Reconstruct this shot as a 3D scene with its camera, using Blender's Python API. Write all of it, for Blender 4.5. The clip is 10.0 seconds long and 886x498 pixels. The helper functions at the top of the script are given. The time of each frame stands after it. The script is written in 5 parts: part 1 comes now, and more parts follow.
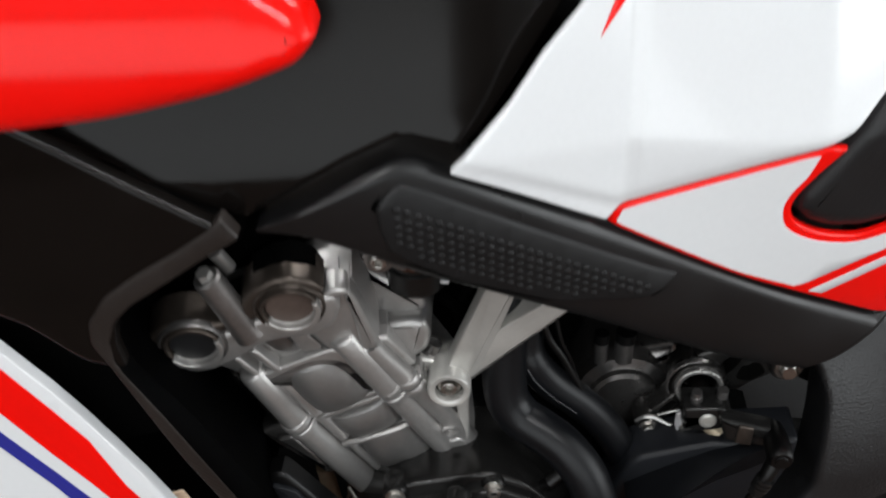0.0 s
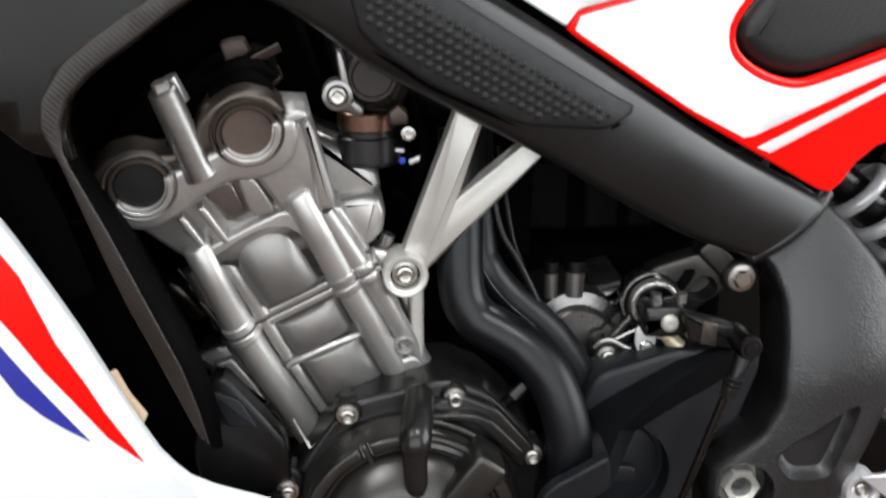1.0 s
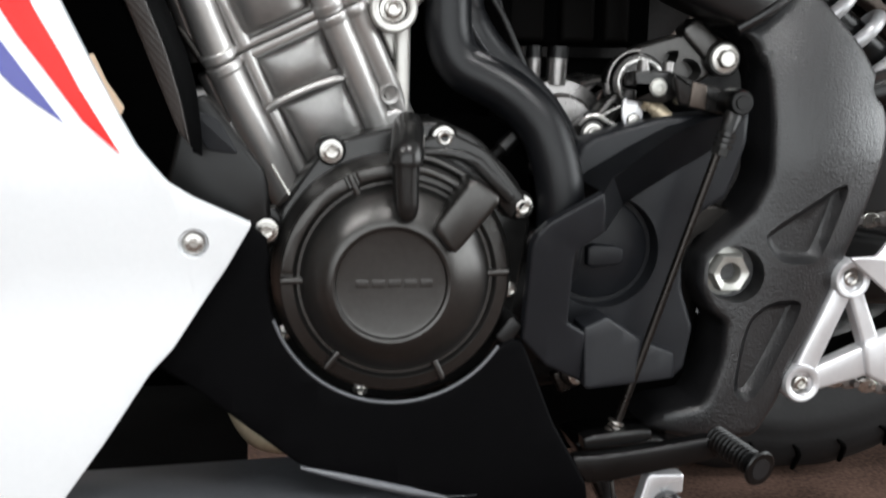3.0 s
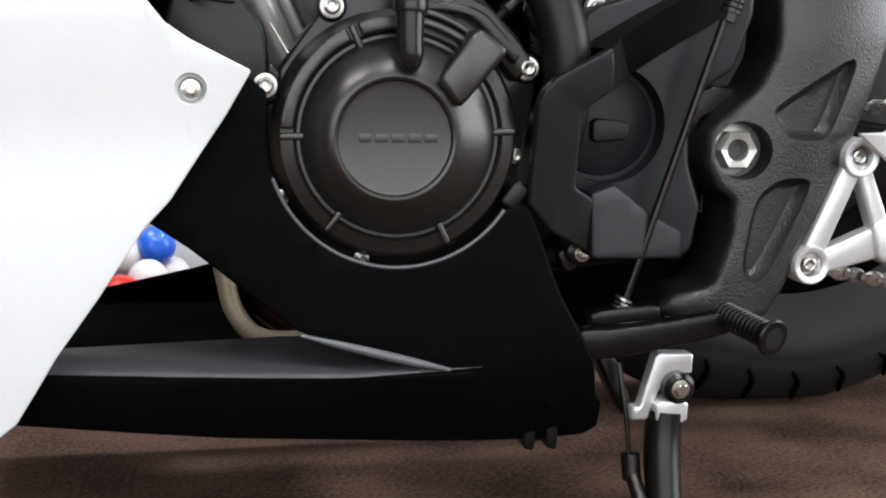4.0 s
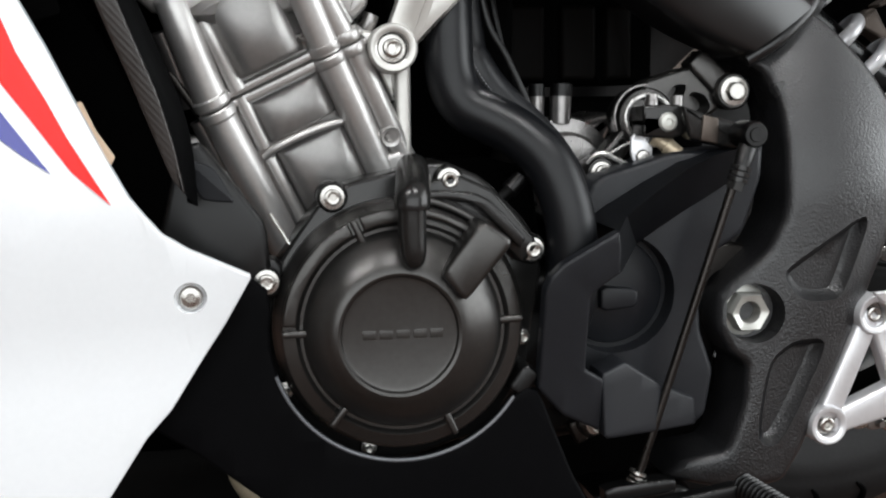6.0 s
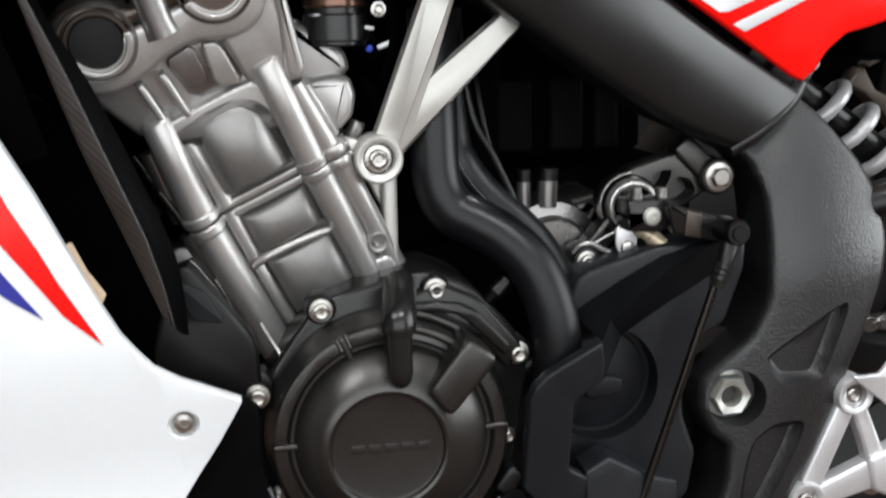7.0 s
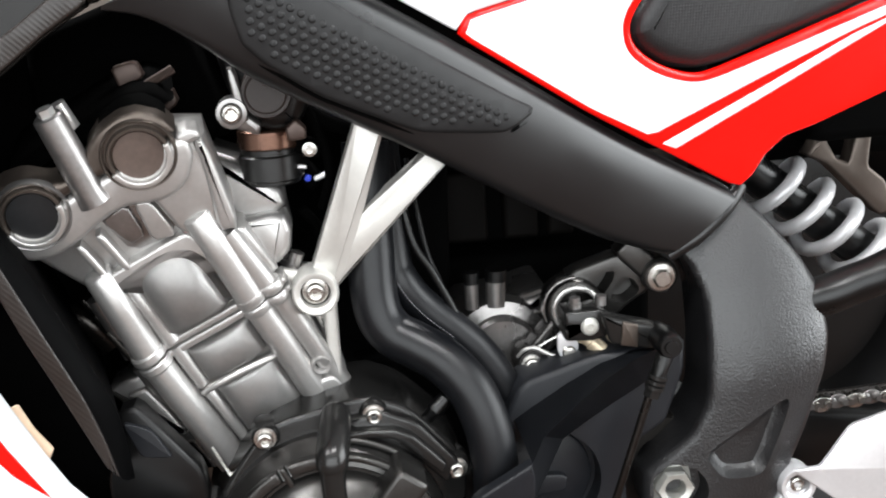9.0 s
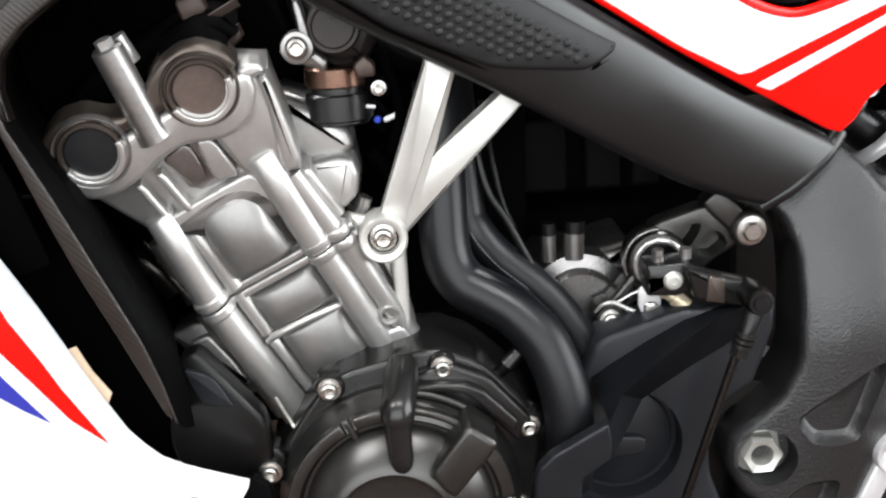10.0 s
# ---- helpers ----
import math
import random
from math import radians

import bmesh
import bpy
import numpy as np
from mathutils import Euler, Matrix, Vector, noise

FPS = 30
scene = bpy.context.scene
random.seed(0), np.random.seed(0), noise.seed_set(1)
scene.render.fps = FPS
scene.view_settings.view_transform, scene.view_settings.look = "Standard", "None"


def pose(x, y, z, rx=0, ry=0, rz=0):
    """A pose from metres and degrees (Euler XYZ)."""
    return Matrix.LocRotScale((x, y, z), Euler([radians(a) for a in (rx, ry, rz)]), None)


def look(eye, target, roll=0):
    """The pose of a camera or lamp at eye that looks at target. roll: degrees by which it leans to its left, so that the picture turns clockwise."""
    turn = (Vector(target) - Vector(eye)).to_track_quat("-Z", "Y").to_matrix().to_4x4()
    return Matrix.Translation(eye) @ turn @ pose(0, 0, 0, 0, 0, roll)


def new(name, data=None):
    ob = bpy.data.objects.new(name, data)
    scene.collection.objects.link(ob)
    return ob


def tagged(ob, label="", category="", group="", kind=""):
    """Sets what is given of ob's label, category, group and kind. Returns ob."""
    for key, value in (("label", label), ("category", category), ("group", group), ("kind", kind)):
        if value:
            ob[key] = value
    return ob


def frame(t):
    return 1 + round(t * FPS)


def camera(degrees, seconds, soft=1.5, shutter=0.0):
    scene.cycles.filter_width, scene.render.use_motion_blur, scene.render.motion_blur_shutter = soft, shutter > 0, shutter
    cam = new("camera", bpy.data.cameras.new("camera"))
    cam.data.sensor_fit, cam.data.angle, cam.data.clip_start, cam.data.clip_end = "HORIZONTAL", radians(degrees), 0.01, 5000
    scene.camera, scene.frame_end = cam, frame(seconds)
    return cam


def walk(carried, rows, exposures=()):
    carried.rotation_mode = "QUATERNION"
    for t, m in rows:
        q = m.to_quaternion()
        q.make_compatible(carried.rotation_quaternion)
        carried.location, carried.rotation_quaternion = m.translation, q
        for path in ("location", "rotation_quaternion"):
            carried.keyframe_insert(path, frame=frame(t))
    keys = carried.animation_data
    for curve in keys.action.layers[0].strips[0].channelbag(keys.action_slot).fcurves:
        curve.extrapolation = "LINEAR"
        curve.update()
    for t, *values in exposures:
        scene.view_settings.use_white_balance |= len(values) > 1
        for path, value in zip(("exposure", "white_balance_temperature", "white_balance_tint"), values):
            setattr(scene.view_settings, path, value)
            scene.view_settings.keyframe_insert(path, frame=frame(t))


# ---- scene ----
cam = camera(42.4, 10.0, 2.05, 0.4)
PATH = [
    (0, (0.035, -0.646, 1.173), (-0.054, 0.966, -0.008), -2.1),
    (0.3, (0.034, -0.669, 1.051), (-0.04, 1.034, 0.005), -0.9),
    (0.5, (0.023, -0.704, 1.002), (-0.008, 1.052, 0.045), -0.4),
    (1, (-0.044, -0.796, 0.822), (0.123, 1.106, 0.227), -0.4),
    (1.5, (-0.062, -0.82, 0.766), (0.167, 1.094, 0.231), -0.1),
    (2, (-0.063, -0.826, 0.715), (0.169, 1.098, 0.222), -0.1),
    (2.5, (-0.068, -0.838, 0.63), (0.171, 1.096, 0.178), 0.1),
    (3, (-0.102, -0.828, 0.518), (0.22, 1.116, 0.173), 1.0),
    (3.2, (-0.118, -0.821, 0.478), (0.244, 1.118, 0.152), 1.3),
    (4.3, (-0.12, -0.816, 0.391), (0.245, 1.13, 0.113), 0.7),
    (4.5, (-0.123, -0.81, 0.389), (0.25, 1.14, 0.154), 0.6),
    (5, (-0.126, -0.798, 0.401), (0.254, 1.158, 0.227), 0.2),
    (5.5, (-0.118, -0.791, 0.445), (0.244, 1.167, 0.26), -0.4),
    (7, (-0.097, -0.785, 0.642), (0.241, 1.147, 0.251), -1.2),
    (7.5, (-0.065, -0.761, 0.706), (0.242, 1.184, 0.352), -2.5),
    (8, (-0.004, -0.753, 0.772), (0.185, 1.204, 0.409), -3.3),
    (8.5, (-0.001, -0.758, 0.798), (0.2, 1.184, 0.365), -3.9),
    (9, (0.007, -0.797, 0.799), (0.216, 1.119, 0.266), -3.5),
    (9.5, (0.002, -0.784, 0.781), (0.171, 1.138, 0.255), -3.3),
    (10, (0.018, -0.761, 0.771), (0.074, 1.154, 0.195), -3.9),
]
walk(cam, [(t, look(eye, target, roll)) for t, eye, target, roll in PATH],
     [(0, -0.88), (0.5, -0.60), (1, -0.10), (2.5, -0.10), (4.5, -0.22), (5.5, -0.25), (7, -0.25), (7.5, 0.05), (8.5, 0.40), (9, 0.45), (10, 0.45)])

# ---- exposure, world, lights ----
scene.view_settings.exposure = 0.0
world = bpy.data.worlds.new("showroom_dim")
world.use_nodes = True
world.node_tree.nodes["Background"].inputs[0].default_value = (0.55, 0.6, 0.68, 1)
world.node_tree.nodes["Background"].inputs[1].default_value = 0.05
scene.world = world


def area_lamp(name, where, size, size_y, watts, colour, rot):
    data = bpy.data.lights.new(name, "AREA")
    data.shape, data.size, data.size_y, data.energy, data.color = "RECTANGLE", size, size_y, watts, colour
    ob = new(name, data)
    ob.matrix_world = pose(*where, *rot)
    return tagged(ob, kind="structure")


# daylight through the shopfront behind the camera, and the two rows of ceiling panels
area_lamp("window_light", (-0.4, -3.85, 1.44), 5.8, 2.65, 190, (0.94, 0.98, 1.0), (90, 0, 0))
area_lamp("window_light", (3.85, -1.2, 1.44), 3.2, 2.65, 205, (0.94, 0.98, 1.0), (90, 0, 90))
for px_, py_ in ((-1.5, -1.5), (0.55, -1.5), (-1.5, 0.9), (1.3, 0.9)):
    area_lamp("panel_light", (px_, py_, 2.93), 1.15, 0.28, 50, (0.97, 0.985, 1.0), (0, 0, 0))

# ---- materials ----


def mat(name, colour, rough=0.5, metal=0.0, coat=0.0, vary=0.12, grain=60.0, bump=0.0, bump_scale=400.0, rough_vary=0.1, kind="noise", spec=0.5):
    """A principled material with colour and gloss varied by coarse and fine noise, and a fine relief, all in metres."""
    m = bpy.data.materials.new(name)
    m.use_nodes = True
    nt = m.node_tree
    b = nt.nodes["Principled BSDF"]
    tc = nt.nodes.new("ShaderNodeTexCoord")
    src = tc.outputs["Object"]

    def noise_tex(scale, detail):
        n = nt.nodes.new("ShaderNodeTexNoise")
        n.inputs["Scale"].default_value, n.inputs["Detail"].default_value = scale, detail
        nt.links.new(src, n.inputs["Vector"])
        return n.outputs["Fac"]

    coarse, fine = noise_tex(grain * 0.15, 4.0), noise_tex(grain * 4, 3.0)
    add = nt.nodes.new("ShaderNodeMath")
    add.operation = "ADD"
    nt.links.new(coarse, add.inputs[0]), nt.links.new(fine, add.inputs[1])
    ramp = nt.nodes.new("ShaderNodeMapRange")
    ramp.inputs["From Min"].default_value, ramp.inputs["From Max"].default_value = 0.6, 1.4
    ramp.inputs["To Min"].default_value, ramp.inputs["To Max"].default_value = 1 - vary, 1 + vary
    nt.links.new(add.outputs[0], ramp.inputs["Value"])
    mul = nt.nodes.new("ShaderNodeVectorMath")
    mul.operation = "SCALE"
    mul.inputs[0].default_value = colour
    nt.links.new(ramp.outputs[0], mul.inputs["Scale"])
    nt.links.new(mul.outputs[0], b.inputs["Base Color"])
    rr = nt.nodes.new("ShaderNodeMapRange")
    rr.inputs["From Min"].default_value, rr.inputs["From Max"].default_value = 0.3, 0.7
    rr.inputs["To Min"].default_value, rr.inputs["To Max"].default_value = max(0.02, rough - rough_vary), min(1, rough + rough_vary)
    nt.links.new(coarse, rr.inputs["Value"])
    nt.links.new(rr.outputs[0], b.inputs["Roughness"])
    b.inputs["Metallic"].default_value = metal
    b.inputs["Coat Weight"].default_value = coat
    b.inputs["Coat Roughness"].default_value = 0.04
    b.inputs["Specular IOR Level"].default_value = spec
    if bump:
        bn = nt.nodes.new("ShaderNodeBump")
        bn.inputs["Strength"].default_value, bn.inputs["Distance"].default_value = bump, 0.0006
        if kind == "noise":
            h = noise_tex(bump_scale, 2.0)
        elif kind == "cells":
            v = nt.nodes.new("ShaderNodeTexVoronoi")
            v.inputs["Scale"].default_value, v.inputs["Randomness"].default_value = bump_scale, 0.15
            nt.links.new(src, v.inputs["Vector"])
            h = v.outputs["Distance"]
        else:
            w = nt.nodes.new("ShaderNodeTexWave")
            w.bands_direction = "DIAGONAL"
            w.inputs["Scale"].default_value, w.inputs["Distortion"].default_value = bump_scale, 0.4
            nt.links.new(src, w.inputs["Vector"])
            h = w.outputs["Fac"]
        nt.links.new(h, bn.inputs["Height"])
        nt.links.new(bn.outputs[0], b.inputs["Normal"])
    return m


WHITE = mat("white_paint", (0.70, 0.715, 0.73), 0.22, coat=0.6, vary=0.02, rough_vary=0.04)
RED = mat("red_paint", (0.80, 0.004, 0.002), 0.20, coat=0.06, vary=0.03, rough_vary=0.04, spec=0.25)
BLUE = mat("blue_decal", (0.02, 0.025, 0.24), 0.25, coat=0.4, vary=0.03)
GLOSS_BLACK = mat("gloss_dark_plastic", (0.0042, 0.0034, 0.0030), 0.18, vary=0.15, rough_vary=0.04, spec=0.20)
CARBON = mat("carbon_weave_plastic", (0.017, 0.0135, 0.0120), 0.36, vary=0.2, bump=0.16, bump_scale=150.0, kind="wave", spec=0.36)
SATIN_BLACK = mat("satin_black_plastic", (0.0015, 0.0015, 0.0016), 0.34, vary=0.2, bump=0.08, bump_scale=900.0, spec=0.33)
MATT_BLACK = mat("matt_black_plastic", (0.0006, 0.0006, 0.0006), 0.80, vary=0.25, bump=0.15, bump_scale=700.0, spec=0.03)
SPAR_BLACK = mat("frame_spar_paint", (0.006, 0.006, 0.0064), 0.33, vary=0.12, bump=0.05, bump_scale=900.0, spec=0.45)
CAST_BLACK = mat("cast_frame_paint", (0.0088, 0.0088, 0.0095), 0.35, vary=0.15, bump=0.85, bump_scale=540.0, spec=0.58)
RUBBER_PAD = mat("rubber_pad", (0.0060, 0.0060, 0.0064), 0.55, vary=0.2, bump=0.1, bump_scale=800.0, spec=0.32)
HOSE = mat("rubber_hose", (0.0030, 0.0034, 0.0044), 0.42, vary=0.2, bump=0.16, bump_scale=500.0, spec=0.30)
COVER = mat("dark_bronze_engine_paint", (0.060, 0.058, 0.056), 0.30, metal=0.87, vary=0.12, bump=0.12, bump_scale=900.0, rough_vary=0.05)
CASE = mat("black_engine_paint", (0.024, 0.0235, 0.023), 0.24, metal=0.65, vary=0.15, bump=0.08, bump_scale=900.0, rough_vary=0.05)
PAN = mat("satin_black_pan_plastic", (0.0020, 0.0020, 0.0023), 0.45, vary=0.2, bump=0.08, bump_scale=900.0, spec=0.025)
# black pan plastic with its reflected sheen put into a paler base colour
PAN_TOP = mat("pan_plastic_with_sheen", (0.085, 0.089, 0.098), 0.34, vary=0.15, bump=0.04, bump_scale=900.0, spec=0.7, rough_vary=0.02)
GUARD = mat("grey_black_guard_plastic", (0.0082, 0.0090, 0.0110), 0.42, vary=0.15, bump=0.2, bump_scale=900.0, spec=0.26)
ALU = mat("engine_silver_paint", (0.44, 0.43, 0.42), 0.40, metal=0.78, vary=0.08, bump=0.12, bump_scale=900.0, rough_vary=0.06, spec=0.4)
# darker silver for recess panels, ribs, pillar, gearbox case and small fittings
ALU_DARK = mat("darker_engine_silver", (0.25, 0.24, 0.235), 0.32, metal=0.9, vary=0.15, bump=0.15, bump_scale=700.0)
HEAD_COVER = mat("brown_black_cover_paint", (0.085, 0.070, 0.060), 0.36, metal=0.8, vary=0.12, bump=0.1, bump_scale=900.0)
BRACKET = mat("pale_silver_bracket_paint", (0.51, 0.50, 0.475), 0.38, metal=0.5, vary=0.05, bump=0.1, bump_scale=900.0)
POLISHED = mat("brushed_aluminium", (0.66, 0.66, 0.675), 0.34, metal=0.6, vary=0.05, bump=0.06, bump_scale=900.0)
STEEL = mat("zinc_plated_steel", (0.46, 0.445, 0.42), 0.26, metal=1.0, vary=0.2, grain=300.0)
DARK_STEEL = mat("blackened_steel", (0.030, 0.027, 0.025), 0.30, metal=0.9, vary=0.2)
# darker brown for the rear exhaust pipe
DARK_PIPE = mat("dark_brown_pipe_steel", (0.045, 0.028, 0.019), 0.36, metal=0.8, vary=0.25)
BRASS = mat("heat_tinted_exhaust_steel", (0.50, 0.42, 0.30), 0.42, metal=0.40, vary=0.2)
SEAT = mat("seat_vinyl", (0.0075, 0.0075, 0.0082), 0.45, vary=0.15, bump=0.4, bump_scale=420.0, kind="cells", spec=0.4)
TYRE = mat("tyre_rubber", (0.012, 0.0117, 0.012), 0.60, vary=0.3, bump=0.3, bump_scale=200.0, spec=0.25)
CAP = mat("dark_rubber_plug", (0.010, 0.0102, 0.011), 0.38, vary=0.3, bump=0.12, bump_scale=300.0, spec=0.35)
SPRING = mat("grey_spring_paint", (0.42, 0.42, 0.43), 0.35, metal=0.3, vary=0.06)
PLUG_BLUE = mat("blue_connector", (0.02, 0.06, 0.7), 0.4)
PRINT = mat("hose_print", (0.16, 0.16, 0.17), 0.7)
BEIGE = mat("beige_cardboard", (0.62, 0.46, 0.33), 0.7, vary=0.06)
# right-hand plug: dark rubber with a warm brown reflection put into its colour
CAP_BROWN = mat("plug_rubber_warm_reflection", (0.070, 0.050, 0.042), 0.40, vary=0.25, bump=0.12, bump_scale=300.0, spec=0.4)
LIP = mat("machined_silver", (0.50, 0.49, 0.475), 0.30, metal=0.8, vary=0.05)
SENSOR = mat("brown_black_moulding", (0.026, 0.019, 0.017), 0.36, vary=0.2, bump=0.08, bump_scale=700.0, spec=0.25)
BRONZE_TAB = mat("bronze_bracket", (0.060, 0.040, 0.033), 0.42, metal=0.5, vary=0.15)
BOOT = mat("copper_brown_clamp_band", (0.15, 0.085, 0.062), 0.24, metal=0.9, vary=0.15, rough_vary=0.04)
GLOSS_RUBBER = mat("gloss_black_rubber", (0.003, 0.003, 0.003), 0.25, vary=0.2)
TRAY = mat("brown_black_tray_plastic", (0.0030, 0.0025, 0.0022), 0.65, vary=0.25, bump=0.15, bump_scale=600.0, spec=0.06)
NUT = mat("pale_zinc_nut", (0.46, 0.46, 0.43), 0.40, metal=0.6, vary=0.06, grain=120.0)
DUCT = mat("blue_black_duct_plastic", (0.0011, 0.0011, 0.0013), 0.55, vary=0.2, bump=0.1, bump_scale=800.0, spec=0.06)
CARPET = mat("brown_carpet", (0.092, 0.056, 0.043), 0.95, vary=0.95, grain=50.0, bump=1.0, bump_scale=300.0, spec=0.1)
WALL = mat("warm_wall_paint", (0.15, 0.125, 0.108), 0.8, vary=0.05, grain=8.0, bump=0.1, bump_scale=120.0)
CEIL = mat("ceiling_paint", (0.45, 0.45, 0.44), 0.85, vary=0.03, grain=8.0)
PANEL = mat("lamp_diffuser", (0.9, 0.9, 0.88), 0.5)
PANEL.node_tree.nodes["Principled BSDF"].inputs["Emission Color"].default_value = (1, 0.96, 0.9, 1)
PANEL.node_tree.nodes["Principled BSDF"].inputs["Emission Strength"].default_value = 6.0
BALLOON = [mat("balloon_" + n, c, 0.3, coat=0.3, vary=0.05) for n, c in (("blue", (0.02, 0.14, 0.75)), ("white", (0.78, 0.74, 0.76)), ("red", (0.80, 0.03, 0.02)))]

# ---- building tools ----
UP = Vector((0, 0, 1))


def part(name, bm, material, parent=None, label="", sharp=38):
    """Links a bmesh as one mesh object; its vertices are in world metres."""
    bmesh.ops.recalc_face_normals(bm, faces=bm.faces)
    me = bpy.data.meshes.new(name)
    bm.to_mesh(me)
    bm.free()
    me.materials.append(material)
    me.polygons.foreach_set("use_smooth", [True] * len(me.polygons))
    me.set_sharp_from_angle(angle=radians(sharp))
    ob = new(name, me)
    if parent:
        ob.parent = parent
        if parent.type == "EMPTY":
            ob.matrix_parent_inverse = Matrix.Translation(parent.location).inverted()
    return tagged(ob, label=label)


def thing(name, where, label, category, group=""):
    ob = new(name)
    ob.location = where
    ob.empty_display_size = 0.05
    return tagged(ob, label=label, category=category, group=group)


def axes(origin, across, along):
    """A local plan: across and along its face, and the depth away from the viewer."""
    a, b = Vector(across).normalized(), Vector(along)
    b = (b - b.dot(a) * a).normalized()
    d = b.cross(a)
    m = Matrix((a, d, b)).transposed().to_4x4()
    return Matrix.Translation(origin) @ m


def chaikin(p, ratio=0.15, times=1):
    for _ in range(times):
        q = []
        for i, a in enumerate(p):
            b = p[(i + 1) % len(p)]
            q += [(a[0] + (b[0] - a[0]) * ratio, a[1] + (b[1] - a[1]) * ratio), (b[0] + (a[0] - b[0]) * ratio, b[1] + (a[1] - b[1]) * ratio)]
        p, ratio = q, 0.25
    return p


def spline(p, n=5, closed=False):
    """Points along a smooth curve through p."""
    p = [Vector(q) for q in p]
    out, k = [], len(p)
    for i in range(k if closed else k - 1):
        if closed:
            a, b, c, d = p[i - 1], p[i], p[(i + 1) % k], p[(i + 2) % k]
        else:
            a, b, c, d = p[max(i - 1, 0)], p[i], p[i + 1], p[min(i + 2, k - 1)]
        for j in range(n):
            t = j / n
            out.append(0.5 * (2 * b + (c - a) * t + (2 * a - 5 * b + 4 * c - d) * t * t + (3 * b - a - 3 * c + d) * t ** 3))
    if not closed:
        out.append(p[-1])
    return out


def inset(p, w):
    """The outline p, anticlockwise, moved inwards by w."""
    out, n = [], len(p)
    for i in range(n):
        a, b, c = Vector(p[i - 1]), Vector(p[i]), Vector(p[(i + 1) % n])
        d1, d2 = (b - a), (c - b)
        d1 = d1.normalized() if d1.length > 1e-9 else d2.normalized()
        d2 = d2.normalized() if d2.length > 1e-9 else d1
        m = Vector((-d1.y - d2.y, d1.x + d2.x))
        m = m.normalized() if m.length > 1e-6 else Vector((-d1.y, d1.x))
        k = max(0.45, m.dot(Vector((-d1.y, d1.x))))
        out.append((b.x + m.x * w / k, b.y + m.y * w / k))
    return out


def ccw(p):
    p = [tuple(q)[:2] for q in p]
    s = sum(a[0] * b[1] - b[0] * a[1] for a, b in zip(p, p[1:] + p[:1]))
    return p if s > 0 else p[::-1]


def plate(bm, outline, y=0.0, thick=0.02, bevel=0.003, soft=(0.15, 1), holes=(), yfun=None, cut=0.0, F=None, steps=3):
    """Adds a plate with rounded front edges: outline in (across, up), its face at the depth y or yfun(across, up).
    holes: (outline, depth, inset) pockets sunk into the face."""
    t = bmesh.new()
    p = ccw(chaikin(outline, *soft) if soft else outline)
    rings = []
    for k in range(steps + 1):
        a = math.pi / 2 * k / steps
        rings.append((bevel * (1 - math.sin(a)), bevel * (1 - math.cos(a))))
    rings.append((0.0, max(thick, bevel * 1.05)))
    vs = [[t.verts.new((x, d, z)) for x, z in inset(p, w)] for w, d in rings]
    n = len(p)
    for r, s in zip(vs, vs[1:]):
        for i in range(n):
            t.faces.new((r[i], r[(i + 1) % n], s[(i + 1) % n], s[i]))
    t.faces.new(vs[-1][::-1])
    if holes:
        edges = [t.edges.get((vs[0][i], vs[0][(i + 1) % n])) for i in range(n)]
        for loop, depth, slope in holes:
            h = ccw(chaikin(loop, 0.2, 2))
            top = [t.verts.new((x, 0, z)) for x, z in h]
            mid = [t.verts.new((x, depth * 0.75, z)) for x, z in inset(h, slope * 0.6)]
            low = [t.verts.new((x, depth, z)) for x, z in inset(h, slope)]
            m = len(h)
            for r, s in ((top, mid), (mid, low)):
                for i in range(m):
                    t.faces.new((r[i], r[(i + 1) % m], s[(i + 1) % m], s[i]))
            t.faces.new(low)
            edges += [t.edges.get((top[i], top[(i + 1) % m])) for i in range(m)]
        bmesh.ops.triangle_fill(t, use_beauty=True, edges=edges)
    else:
        t.faces.new(vs[0])
    if cut:
        xs, zs = [q[0] for q in p], [q[1] for q in p]
        for lo, hi, axis in ((min(xs), max(xs), 0), (min(zs), max(zs), 2)):
            for k in range(1, int((hi - lo) / cut) + 1):
                co, no = [0, 0, 0], [0, 0, 0]
                co[axis], no[axis] = lo + k * cut - 1e-4, 1
                bmesh.ops.bisect_plane(t, geom=t.verts[:] + t.edges[:] + t.faces[:], plane_co=co, plane_no=no)
    for v in t.verts:
        v.co.y += yfun(v.co.x, v.co.z) if yfun else y
    return merge(bm, t, F)


def merge(bm, t, F=None):
    me = bpy.data.meshes.new("tmp")
    t.to_mesh(me)
    t.free()
    if F:
        me.transform(F)
    bm.from_mesh(me)
    bpy.data.meshes.remove(me)
    return bm


def lathe(bm, cx, cz, profile, seg=40, F=None, sides=None):
    """Turns (radius, depth) pairs about a level axis that points away from the viewer. sides: {ring: n} makes that ring n-sided."""
    t = bmesh.new()
    rows = []
    for k, (r, y) in enumerate(profile):
        if r < 1e-6:
            rows.append([t.verts.new((cx, y, cz))])
            continue
        ring = []
        for i in range(seg):
            a = 2 * math.pi * i / seg
            rr = r
            if sides and k in sides:
                w = math.pi / sides[k]
                rr = r * math.cos(w) / math.cos((a % (2 * w)) - w)
            ring.append(t.verts.new((cx + rr * math.cos(a), y, cz + rr * math.sin(a))))
        rows.append(ring)
    for r, s in zip(rows, rows[1:]):
        for i in range(seg):
            j = (i + 1) % seg
            if len(r) == 1:
                t.faces.new((r[0], s[j], s[i]))
            elif len(s) == 1:
                t.faces.new((r[i], r[j], s[0]))
            else:
                t.faces.new((r[i], r[j], s[j], s[i]))
    return merge(bm, t, F)


